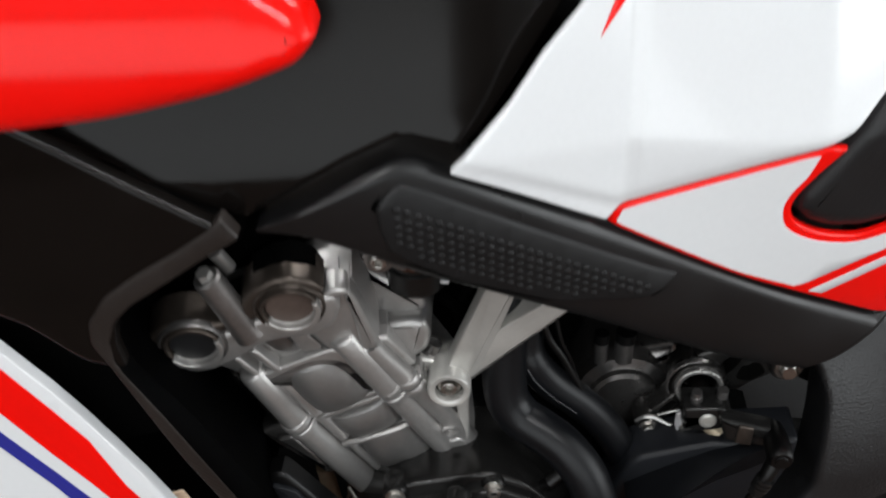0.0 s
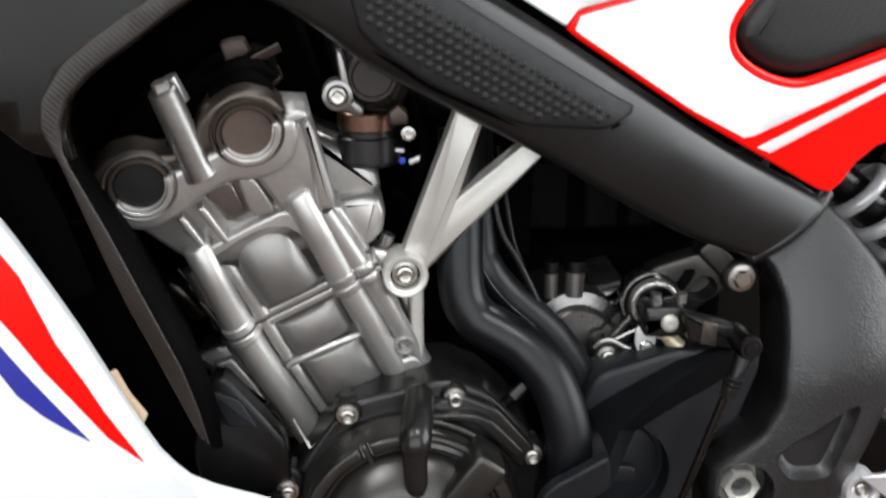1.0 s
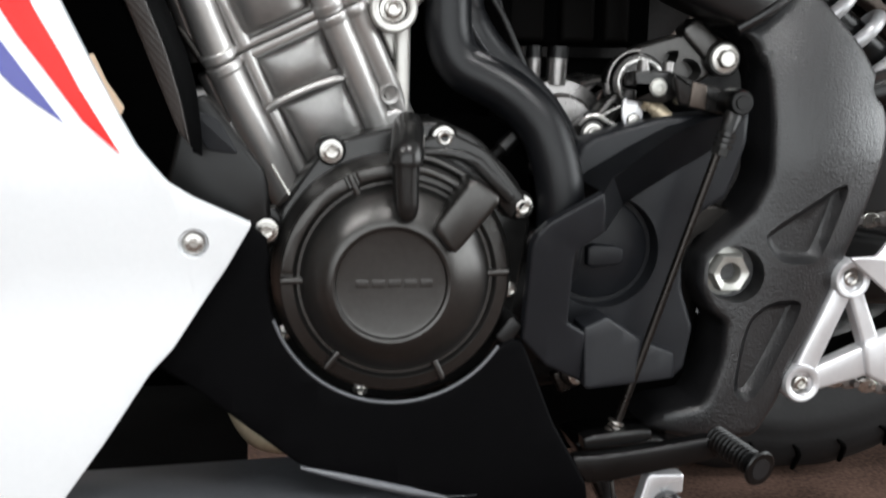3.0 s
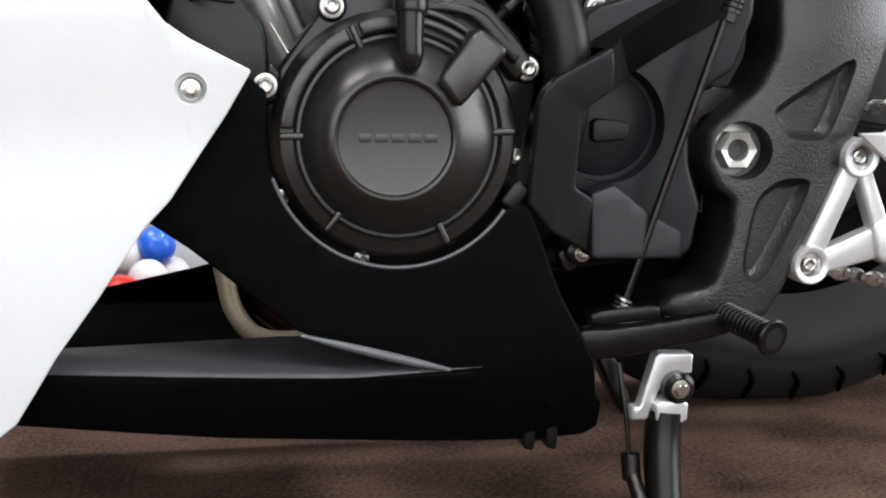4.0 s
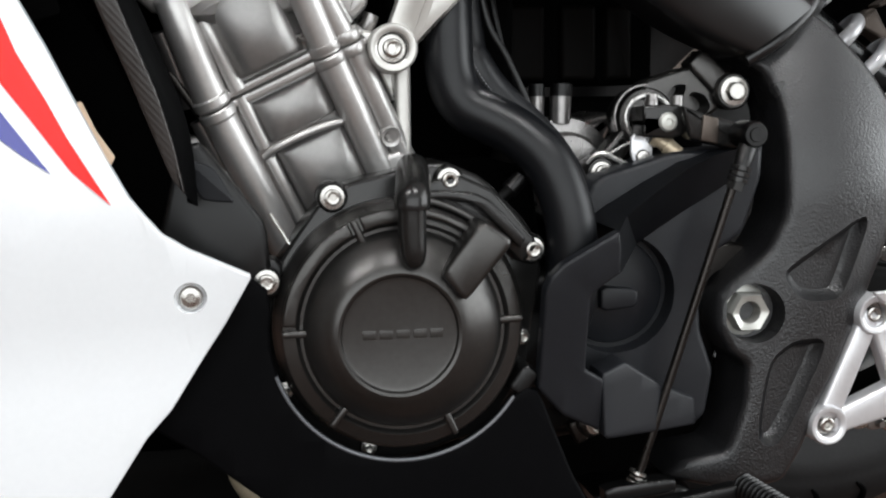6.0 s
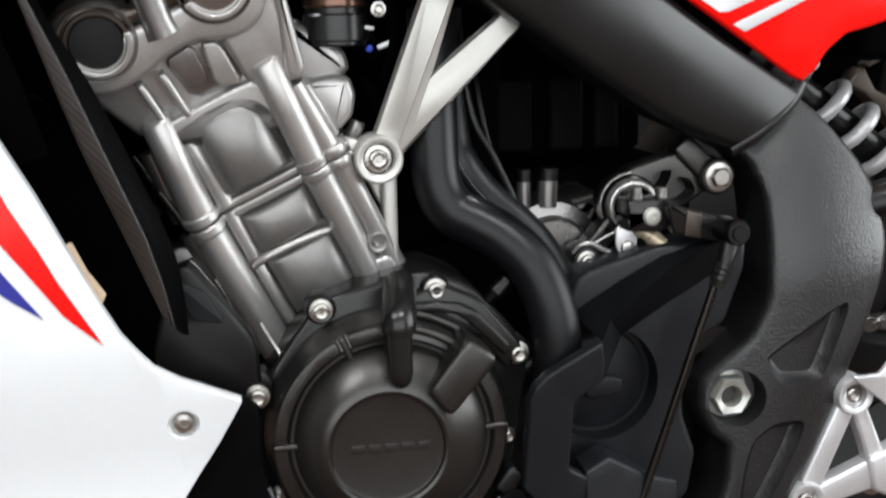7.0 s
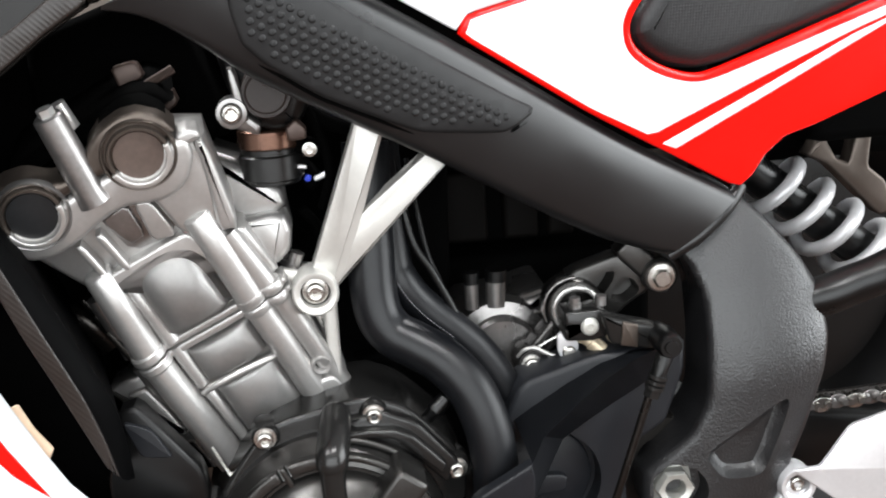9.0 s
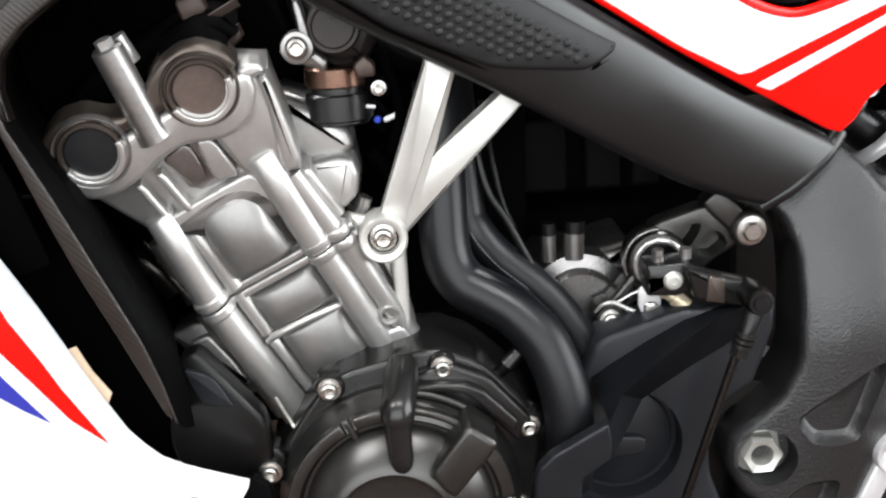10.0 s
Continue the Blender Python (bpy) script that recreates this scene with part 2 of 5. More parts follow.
def tube(bm, points, radius, seg=14, n=6, F=None, flat=1.0):
    """A pipe along a smooth curve through points; radius: a number, or one for each point."""
    t = bmesh.new()
    pts = spline(points, n) if len(points) > 2 and n > 1 else [Vector(p) for p in points]
    k = len(pts)
    rad = [radius] * k if not hasattr(radius, "__len__") else list(np.interp(np.linspace(0, 1, k), np.linspace(0, 1, len(radius)), radius))
    side, rows = None, []
    for i, p in enumerate(pts):
        d = (pts[min(i + 1, k - 1)] - pts[max(i - 1, 0)]).normalized()
        if side is None:
            side = d.cross(UP if abs(d.z) < 0.9 else Vector((0, 1, 0))).normalized()
        side = (side - side.dot(d) * d).normalized()
        up = d.cross(side)
        rows.append([t.verts.new(p + (side * math.cos(a) + up * math.sin(a) * flat) * rad[i]) for a in (2 * math.pi * j / seg for j in range(seg))])
    for r, s in zip(rows, rows[1:]):
        for i in range(seg):
            t.faces.new((r[i], r[(i + 1) % seg], s[(i + 1) % seg], s[i]))
    t.faces.new(rows[0][::-1]), t.faces.new(rows[-1])
    return merge(bm, t, F)


def bar(p, q, w0, w1=None):
    """The outline of a straight bar from p to q, w0 wide at p and w1 at q."""
    w1 = w0 if w1 is None else w1
    d = (Vector(q) - Vector(p)).normalized()
    n = Vector((-d.y, d.x))
    p, q = Vector(p), Vector(q)
    return [tuple(p - n * w0 / 2), tuple(q - n * w1 / 2), tuple(q + n * w1 / 2), tuple(p + n * w0 / 2)]


def disc(cx, cz, r, n=28, a0=0.0, a1=360.0):
    full = abs(a1 - a0) > 359
    return [(cx + r * math.cos(radians(a0 + (a1 - a0) * i / (n if full else n - 1))), cz + r * math.sin(radians(a0 + (a1 - a0) * i / (n if full else n - 1)))) for i in range(n)]


def block(bm, x0, x1, y0, y1, z0, z1, bevel=0.004):
    return plate(bm, [(x0, z0), (x1, z0), (x1, z1), (x0, z1)], y0, y1 - y0, bevel, (0.06, 1))


def strip(bm, top, low, n, m, yfun, edge, thick):
    """A long rounded band between two outlines given from end to end, its face at yfun, its long edges curving back."""
    def even(p):
        p = spline([(x, z, 0) for x, z in p], 8)
        d = [0.0]
        for a, b in zip(p, p[1:]):
            d.append(d[-1] + (b - a).length)
        f = np.linspace(0, d[-1], n + 1)
        return list(zip(np.interp(f, d, [q.x for q in p]), np.interp(f, d, [q.y for q in p])))
    t = bmesh.new()
    rows = []
    for (x0, z0), (x1, z1) in zip(even(low), even(top)):
        row = []
        for j in range(m + 1):
            w = 0.5 - 0.5 * math.cos(math.pi * j / m)
            x, z = x0 + (x1 - x0) * w, z0 + (z1 - z0) * w
            e = max(0.0, (abs(2 * w - 1) - 0.80) / 0.20)
            row.append(t.verts.new((x, yfun(x, z) + edge * (1 - math.sqrt(max(0.0, 1 - e * e))), z)))
        a, b = row[0].co, row[-1].co
        rows.append([t.verts.new((a.x, a.y + thick, a.z))] + row + [t.verts.new((b.x, b.y + thick, b.z))])
    for r, u in zip(rows, rows[1:]):
        for j in range(len(r) - 1):
            t.faces.new((r[j], r[j + 1], u[j + 1], u[j]))
    t.faces.new(rows[0]), t.faces.new(rows[-1][::-1])
    return merge(bm, t)


BOLTS = {}


def bolt(parent, x, y, z, r, kind="socket", material=None, label=""):
    """A bolt whose head's seat lies at the depth y; alike bolts share one mesh of unit radius."""
    material = material or STEEL
    key = (kind, material.name)
    if key not in BOLTS:
        bm = bmesh.new()
        if kind == "socket":
            lathe(bm, 0, 0, [(0, -0.45), (0.42, -0.45), (0.46, -0.95), (0.62, -1.0), (0.82, -0.93), (0.9, -0.75), (0.9, -0.22), (1.25, -0.18), (1.3, 0.05), (1.2, 0.12)], 24, sides={1: 6, 2: 6})
        elif kind == "hex":
            lathe(bm, 0, 0, [(0, -0.8), (0.7, -0.8), (0.9, -0.68), (0.95, -0.2), (1.3, -0.15), (1.35, 0.1)], 24, sides={2: 6, 3: 6})
        else:
            lathe(bm, 0, 0, [(0, -0.18), (0.4, -0.18), (0.44, -0.32), (0.8, -0.26), (1.0, -0.05), (1.0, 0.05)], 24, sides={1: 6, 2: 6})
        bmesh.ops.recalc_face_normals(bm, faces=bm.faces)
        me = bpy.data.meshes.new("bolt")
        bm.to_mesh(me)
        bm.free()
        me.materials.append(material)
        me.polygons.foreach_set("use_smooth", [True] * len(me.polygons))
        me.set_sharp_from_angle(angle=radians(30))
        BOLTS[key] = me
    ob = new("bolt", BOLTS[key])
    ob.parent = parent
    if parent.type == "EMPTY":
        ob.matrix_parent_inverse = Matrix.Translation(parent.location).inverted()
    ob.matrix_basis = Matrix.Translation((x, y, z)) @ Matrix.Diagonal((r, r, r, 1))
    return tagged(ob, label=label)

# ---- the room ----


def slab(name, x0, x1, y0, y1, z0, z1, material):
    bm = bmesh.new()
    bmesh.ops.create_cube(bm, size=1, matrix=Matrix.Translation(((x0 + x1) / 2, (y0 + y1) / 2, (z0 + z1) / 2)) @ Matrix.Diagonal((x1 - x0, y1 - y0, z1 - z0, 1)))
    return tagged(part(name, bm, material), kind="structure")


slab("floor", -4, 4, -4, 4, -0.1, 0, CARPET)
slab("ceiling", -4.1, 4.1, -4.1, 4.1, 3.0, 3.1, CEIL)
slab("wall_north", -4.1, 4.1, 4, 4.1, 0, 3, WALL)
slab("wall_west", -4.1, -4, -4, 4, 0, 3, WALL)
bm = bmesh.new()
for y0, y1, z0, z1 in ((-4, -2.85, 0, 3), (0.45, 4, 0, 3), (-2.85, 0.45, 0, 0.08), (-2.85, 0.45, 2.8, 3)):
    bmesh.ops.create_cube(bm, size=1, matrix=Matrix.Translation((4.05, (y0 + y1) / 2, (z0 + z1) / 2)) @ Matrix.Diagonal((0.1, y1 - y0, z1 - z0, 1)))
tagged(part("wall_east", bm, WALL), kind="structure")
bm = bmesh.new()
for x0, x1, z0, z1 in ((-4.1, -3.3, 0, 3), (2.5, 4.1, 0, 3), (-3.3, 2.5, 0, 0.08), (-3.3, 2.5, 2.8, 3)):
    bmesh.ops.create_cube(bm, size=1, matrix=Matrix.Translation(((x0 + x1) / 2, -4.05, (z0 + z1) / 2)) @ Matrix.Diagonal((x1 - x0, 0.1, z1 - z0, 1)))
tagged(part("wall_south", bm, WALL), kind="structure")
for px_, py_ in ((-1.5, -1.5), (0.55, -1.5), (-1.5, 0.9), (1.3, 0.9)):
    lamp = thing("ceiling_light", (px_, py_, 2.96), "long white ceiling light panel in a pale frame", "ceiling light", "ceiling lights")
    bm = bmesh.new()
    block(bm, px_ - 0.64, px_ + 0.64, py_ - 0.2, py_ + 0.2, 2.955, 2.999, 0.004)
    part("housing", bm, CEIL, lamp)
    bm = bmesh.new()
    block(bm, px_ - 0.6, px_ + 0.6, py_ - 0.16, py_ + 0.16, 2.94, 2.953, 0.003)
    part("diffuser", bm, PANEL, lamp, "glowing white diffuser")

# ---- the motorcycle ----
bike = thing("motorcycle", (0.3, 0.2, 0.0), "white, red and blue faired sports motorcycle parked on its side stand", "motorcycle")


# fairing
def fair_y(x, z):
    return -0.026 + 0.15 * x + 0.35 * max(0.0, 0.30 - z) ** 2 + 0.15 * (z - 0.42) ** 2 - 0.017 * max(0.0, min(1.0, (z - 0.35) / 0.09))


def decal(name, outline, fun, material, parent, label, soft=(0.02, 1), lift=0.0008):
    bm = bmesh.new()
    plate(bm, outline, thick=0.0006, bevel=0.0002, soft=soft, yfun=lambda x, z: fun(x, z) - lift, cut=0.02, steps=1)
    return part(name, bm, material, parent, label)


bm = bmesh.new()
low = [(-0.62, 0.30), (-0.45, 0.20), (-0.32, 0.150), (-0.278, 0.150), (-0.2612, 0.1633), (-0.247, 0.1865), (-0.2338, 0.2088), (-0.2065, 0.2472), (-0.1754, 0.2945), (-0.1590, 0.3121), (-0.1407, 0.3403), (-0.1222, 0.3680), (-0.1048, 0.3985),
       (-0.126, 0.4090), (-0.144, 0.4180), (-0.1595, 0.4285), (-0.169, 0.4405), (-0.178, 0.4525), (-0.1905, 0.477), (-0.2074, 0.513), (-0.222, 0.545), (-0.240, 0.580), (-0.257, 0.611), (-0.273, 0.637), (-0.31, 0.69), (-0.36, 0.77), (-0.62, 0.82)]
plate(bm, low, thick=0.010, bevel=0.0015, soft=(0.05, 1), yfun=fair_y, cut=0.025, holes=[(disc(-0.144, 0.3862, 0.0105, 18), 0.0055, 0.0018)])
fairing = part("lower_fairing", bm, WHITE, bike, "glossy white lower side fairing")
decal("red_stripe", [(-0.188, 0.448), (-0.2115, 0.490), (-0.2215, 0.511), (-0.237, 0.540), (-0.255, 0.588), (-0.2743, 0.6193), (-0.33, 0.705), (-0.33, 0.655), (-0.2811, 0.5776), (-0.2608, 0.5466), (-0.246, 0.5215), (-0.2312, 0.5005), (-0.2100, 0.4692), (-0.2045, 0.4635)],
      fair_y, RED, fairing, "red flash on the fairing")
decal("blue_stripe", [(-0.2213, 0.468), (-0.2424, 0.4985), (-0.2560, 0.5185), (-0.2838, 0.562), (-0.33, 0.63), (-0.33, 0.612), (-0.2863, 0.5470), (-0.2642, 0.5065), (-0.2499, 0.4905), (-0.237, 0.4795)],
      fair_y, BLUE, fairing, "blue flash on the fairing")
bolt(fairing, -0.144, -0.0500, 0.3862, 0.0078, "button", STEEL, "zinc fairing screw")

# upper cowl with its rolled inner edge
def cowl_y(x, z):
    return -0.085 - 0.10 * max(0, z - 0.83) + 0.12 * max(0, 0.66 - z)


edge = [(-0.1372, 0.4440), (-0.1388, 0.4767), (-0.1441, 0.5070), (-0.1600, 0.5500), (-0.1735, 0.5835), (-0.1868, 0.6140), (-0.2010, 0.6400), (-0.2110, 0.6630), (-0.2145, 0.6830), (-0.2105, 0.7025), (-0.1975, 0.7165), (-0.1728, 0.7335), (-0.1457, 0.7530), (-0.1187, 0.7695)]
rim_strip = [(-0.1520, 0.4620), (-0.1622, 0.4905), (-0.1747, 0.5250), (-0.1897, 0.5640), (-0.2000, 0.5960), (-0.2087, 0.6255), (-0.2195, 0.6620), (-0.2300, 0.6850), (-0.2282, 0.7035), (-0.2130, 0.7255), (-0.1882, 0.7440), (-0.1610, 0.7610), (-0.1370, 0.7780)]
bm = bmesh.new()
plate(bm, edge[7:] + [(-0.147, 0.786), (-0.190, 0.813), (-0.26, 0.86), (-0.62, 0.90), (-0.62, 0.74), (-0.36, 0.735), (-0.275, 0.705), (-0.238, 0.670)], thick=0.012, bevel=0.003, soft=(0.12, 1), yfun=cowl_y, cut=0.02)
cowl = part("side_cowl", bm, GLOSS_BLACK, bike, "dark glossy side cowl in front of the engine")
bm = bmesh.new()
mid = []
for i, (e, r) in enumerate(zip(edge, rim_strip + [(-0.1300, 0.7860)])):
    w = max(0.08, min(0.45, 0.45 - 0.123 * (i - 6)))
    mid.append((e[0] * (1 - w) + r[0] * w, e[1] * (1 - w) + r[1] * w))
plate(bm, mid + (rim_strip + [(-0.1300, 0.7860)])[::-1], thick=0.012, bevel=0.002, soft=(0.1, 1), yfun=lambda x, z: cowl_y(x, z) - 0.0015, cut=0.02)
part("carbon_edge", bm, CARBON, cowl, "carbon-weave edge of the cowl")
bm = bmesh.new()
t = bmesh.new()
rows_ = [[t.verts.new((p.x, cowl_y(p.x, p.y) + dy, p.y)) for p in spline([(x, z) for x, z in line_], 4)] for line_, dy in ((mid, -0.0005), ([((a[0] + b[0]) / 2, (a[1] + b[1]) / 2) for a, b in zip(mid, edge)], 0.003), (edge, 0.014))]
for r, u in zip(rows_, rows_[1:]):
    for i in range(len(r) - 1):
        t.faces.new((r[i], r[i + 1], u[i + 1], u[i]))
bmesh.ops.solidify(t, geom=t.faces[:], thickness=0.003)
merge(bm, t)
part("inner_bevel", bm, DUCT, cowl, "blue-black inner bevel of the cowl", 60)
# inner wall of the cowl, leading back to the radiator
bm = bmesh.new()
t = bmesh.new()
for dy in (0.014, 0.06, 0.11, 0.18):
    for x, z in spline([(x, z) for x, z in edge], 4):
        t.verts.new((x - 0.25 * (dy - 0.014), cowl_y(x, z) + dy, z))
t.verts.ensure_lookup_table()
k = len(t.verts) // 4
for r in range(3):
    for i in range(k - 1):
        t.faces.new([t.verts[j] for j in (r * k + i, r * k + i + 1, (r + 1) * k + i + 1, (r + 1) * k + i)])
bmesh.ops.solidify(t, geom=t.faces[:], thickness=0.004)
merge(bm, t)
part("inner_duct", bm, DUCT, cowl)

# black sheet standing in for the shaded gap between cowl and fairing
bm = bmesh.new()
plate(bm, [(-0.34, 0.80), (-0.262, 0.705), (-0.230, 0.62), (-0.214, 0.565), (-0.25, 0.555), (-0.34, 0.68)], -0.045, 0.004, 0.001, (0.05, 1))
part("cowl_gap_sheet", bm, MATT_BLACK, cowl)

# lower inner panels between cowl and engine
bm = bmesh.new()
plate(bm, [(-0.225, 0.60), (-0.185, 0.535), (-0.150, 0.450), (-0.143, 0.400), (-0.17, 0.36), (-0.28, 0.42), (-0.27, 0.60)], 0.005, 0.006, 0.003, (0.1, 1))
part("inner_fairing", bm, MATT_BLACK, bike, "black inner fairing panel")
bm = bmesh.new()
plate(bm, [(-0.150, 0.480), (-0.136, 0.484), (-0.112, 0.452), (-0.094, 0.428), (-0.090, 0.378), (-0.15, 0.365), (-0.165, 0.42)], -0.012, 0.02, 0.004, (0.12, 1))
part("lower_duct_panel", bm, SATIN_BLACK, bike, "dark grey plastic duct panel")

# tank and its covers
def tank_y(x, z):
    return -0.128 + 2.0 * max(0.0, z - 0.90) ** 1.5 + 0.10 * (x + 0.30) ** 2 - 0.10 * min(0.0, z - 0.90)


bm = bmesh.new()
plate(bm, [(-0.62, 0.85), (-0.40, 0.855), (-0.234, 0.863), (-0.171, 0.871), (-0.107, 0.886), (-0.067, 0.902), (-0.055, 0.916), (-0.062, 0.931), (-0.10, 0.958), (-0.25, 1.03), (-0.40, 1.06), (-0.62, 1.06)], thick=0.03, bevel=0.014, soft=(0.15, 2), yfun=tank_y, cut=0.02, steps=5)
part("tank_cover", bm, RED, bike, "glossy red tank cover")


def knee_y(x, z):
    return -0.061 + 0.10 * (x + 0.10) + 0.35 * max(0.0, x) + 0.45 * max(0.0, z - 0.80)


bm = bmesh.new()
plate(bm, [(-0.62, 0.80), (-0.26, 0.84), (-0.190, 0.808), (-0.145, 0.780), (-0.122, 0.768), (-0.092, 0.785), (-0.060, 0.803), (-0.02, 0.818), (0.02, 0.805), (0.10, 0.90), (0.14, 1.0), (-0.62, 1.0)], thick=0.02, bevel=0.005, soft=(0.1, 1), yfun=knee_y, cut=0.03)
part("knee_panel", bm, GLOSS_BLACK, bike, "dark satin knee panel below the tank")


def side_y(x, z):
    return -0.04 + 0.30 * x - 0.16 * max(0.0, z - 0.59) * min(1.0, max(0.0, (x - 0.05) / 0.2)) + 0.35 * max(0.0, z - 0.78)


def tank_side_y(x, z):
    s = max(0.0, min(1.0, (x - 0.05) / 0.25))
    s = s * s * (3 - 2 * s)
    near = (-0.059 + 0.38 * x if x < 0.125 else side_y(x, min(z, 0.78))) + (0.20 + 0.15 * s) * max(0.0, z - 0.80 + 0.02 * s)
    below = 0.800 - 0.52 * (x - 0.026) - z
    rise = z - 0.7465 - 0.2160 * (x - 0.119)
    sunk = max(0.0, 1 - max(0.0, rise) / 0.009) if x > 0.116 else 0.0
    return near - 0.003 + 0.0035 * max(sunk, min(1.0, max(0.0, below / 0.006)))


bm = bmesh.new()
plate(bm, [(0.007, 0.7965), (0.043, 0.7755), (0.110, 0.7340), (0.1195, 0.7450), (0.2571, 0.7760), (0.2726, 0.7844), (0.3113, 0.8315), (0.35, 0.985), (0.163, 0.975), (0.089, 0.887), (0.064, 0.861), (0.044, 0.834)], thick=0.006, bevel=0.0025, soft=(0.04, 1), yfun=tank_side_y, cut=0.005)
tank_side = part("tank_side_panel", bm, WHITE, bike, "glossy white tank side panel with a creased lower edge", 60)
decal("red_flash", [(0.100, 0.865), (0.114, 0.883), (0.155, 0.951), (0.123, 0.921)], tank_side_y, RED, tank_side, "small red flash")
notch = [tuple(p) for p in spline([(0.2547, 0.7527), (0.2444, 0.7380), (0.2400, 0.7252), (0.2449, 0.7115), (0.2609, 0.6987), (0.2826, 0.6893), (0.3040, 0.6864), (0.3378, 0.6946)], 4)]
bm = bmesh.new()
plate(bm, [(0.1111, 0.7305), (0.1178, 0.7440), (0.2572, 0.7749), (0.2716, 0.7710)] + notch + [(0.4393, 0.7234), (0.6025, 0.7692), (0.6153, 0.6787), (0.4845, 0.6530), (0.4094, 0.6312),
           (0.3829, 0.6259), (0.3647, 0.6124), (0.3552, 0.5979), (0.3441, 0.5895), (0.3321, 0.5935), (0.2101, 0.6649)], thick=0.006, bevel=0.003, soft=(0.08, 1), yfun=side_y, cut=0.03)
side = part("side_panel", bm, RED, bike, "glossy red side panel with white graphics below the seat")
decal("white_field", [(0.1170, 0.7310), (0.1212, 0.7413), (0.2517, 0.7707)] + [tuple(p) for p in spline([(0.2455, 0.7517), (0.2366, 0.7380), (0.2336, 0.7242), (0.2391, 0.7074), (0.2574, 0.6927), (0.2811, 0.6828), (0.3045, 0.6798), (0.3384, 0.6873)], 4)] + [(0.4401, 0.7152), (0.5861, 0.7559), (0.5870, 0.7493), (0.4400, 0.7068), (0.3517, 0.6762), (0.2594, 0.6428), (0.2100, 0.6695)], side_y, WHITE, side, "white painted field", (0.06, 1))
decal("white_stripe", [(0.2696, 0.6352), (0.2817, 0.6297), (0.3624, 0.6633), (0.4411, 0.6965), (0.5073, 0.7241), (0.4404, 0.7034), (0.3617, 0.6713)], side_y, WHITE, side, "narrow white stripe")
bm = bmesh.new()
plate(bm, [(0.2843, 0.7911), (0.2585, 0.7527), (0.2456, 0.7332), (0.2426, 0.7194), (0.2518, 0.7056), (0.2708, 0.6938), (0.2972, 0.6879), (0.3247, 0.6910), (0.3537, 0.6993), (0.4394, 0.7220), (0.6026, 0.7682), (0.5852, 0.8891), (0.3356, 0.8728)], thick=0.06, bevel=0.016, soft=(0.15, 2), yfun=lambda x, z: side_y(x, z) + 0.0005, cut=0.03, steps=6)
part("seat", bm, SEAT, bike, "black textured vinyl seat")

# added black sheet: stops background light showing through the panel seam
bm = bmesh.new()
plate(bm, [(0.020, 0.800), (0.125, 0.732), (0.110, 0.705), (0.005, 0.770)], 0.004, 0.006, 0.001, (0.2, 1))
part("seam_gap_sheet", bm, MATT_BLACK, bike, "black sheet added to keep the panel seam dark")

# frame
def spar_y(x, z):
    return -0.050 + 0.32 * x


def spar_round(x, z):
    d = (z - 0.692 + 0.6 * (x - 0.105)) / 1.166
    return spar_y(x, z) + 6.0 * d * d


bm = bmesh.new()
strip(bm, [(-0.112, 0.769), (-0.088, 0.779), (-0.062, 0.791), (-0.038, 0.801), (-0.020, 0.8035), (0.001, 0.794), (0.051, 0.763), (0.111, 0.7255), (0.168, 0.689), (0.257, 0.631), (0.343, 0.582)],
      [(-0.113, 0.766), (-0.086, 0.758), (-0.056, 0.737), (-0.026, 0.713), (0.036, 0.676), (0.096, 0.641), (0.155, 0.603), (0.222, 0.5635), (0.279, 0.541)], 64, 22, spar_round, 0.008, 0.05)
spar = part("frame_spar", bm, SPAR_BLACK, bike, "satin black frame spar", 60)
pad_line = [(-0.0385, 0.777), (-0.0305, 0.787), (-0.0225, 0.791), (-0.012, 0.786), (0.049, 0.7465), (0.109, 0.709), (0.150, 0.684), (0.166, 0.6755), (0.164, 0.670), (0.143, 0.6590), (0.080, 0.6665), (0.015, 0.699), (-0.020, 0.7245), (-0.0325, 0.738), (-0.0375, 0.757)]


def pad_y(x, z):
    d = (z - (0.757 - 0.613 * (x - 0.0))) / 1.17
    return spar_y(x, z) - 0.0045 + (0.26 * d if d > 0 else 0.25 * -d)


bm = bmesh.new()
plate(bm, pad_line, thick=0.010, bevel=0.0035, soft=(0.1, 2), yfun=pad_y, cut=0.012)
pu, pv = Vector((0.853, -0.522)), Vector((0.522, 0.853))
core = inset(ccw(pad_line), 0.008)
for i in range(-2, 34):
    for j in range(-14, 10):
        q = Vector((-0.045, 0.772)) + pu * (0.0076 * (i + 0.5 * (j % 2))) + pv * (0.0062 * j)
        d = (q.y - (0.757 - 0.613 * q.x)) / 1.17
        inside = False
        for a, b in zip(core, core[1:] + core[:1]):
            if (a[1] > q.y) != (b[1] > q.y) and q.x < (b[0] - a[0]) * (q.y - a[1]) / (b[1] - a[1]) + a[0]:
                inside = not inside
        if inside and d < 0.003:
            lathe(bm, q.x, q.y, [(0, pad_y(q.x, q.y) - 0.0007), (0.0015, pad_y(q.x, q.y) - 0.00065), (0.0025, pad_y(q.x, q.y) - 0.0003), (0.0029, pad_y(q.x, q.y) + 0.0005)], 10)
groove = bmesh.new()
plate(groove, [(x, z) for x, z in inset(ccw(pad_line), -0.0028)], thick=0.006, bevel=0.0005, soft=(0.1, 2), yfun=lambda x, z: pad_y(x, z) + 0.0032, cut=0.012)
part("pad_groove", groove, MATT_BLACK, spar)
part("grip_pad", bm, RUBBER_PAD, spar, "black rubber grip pad with rows of small round studs", 50)
bm = bmesh.new()
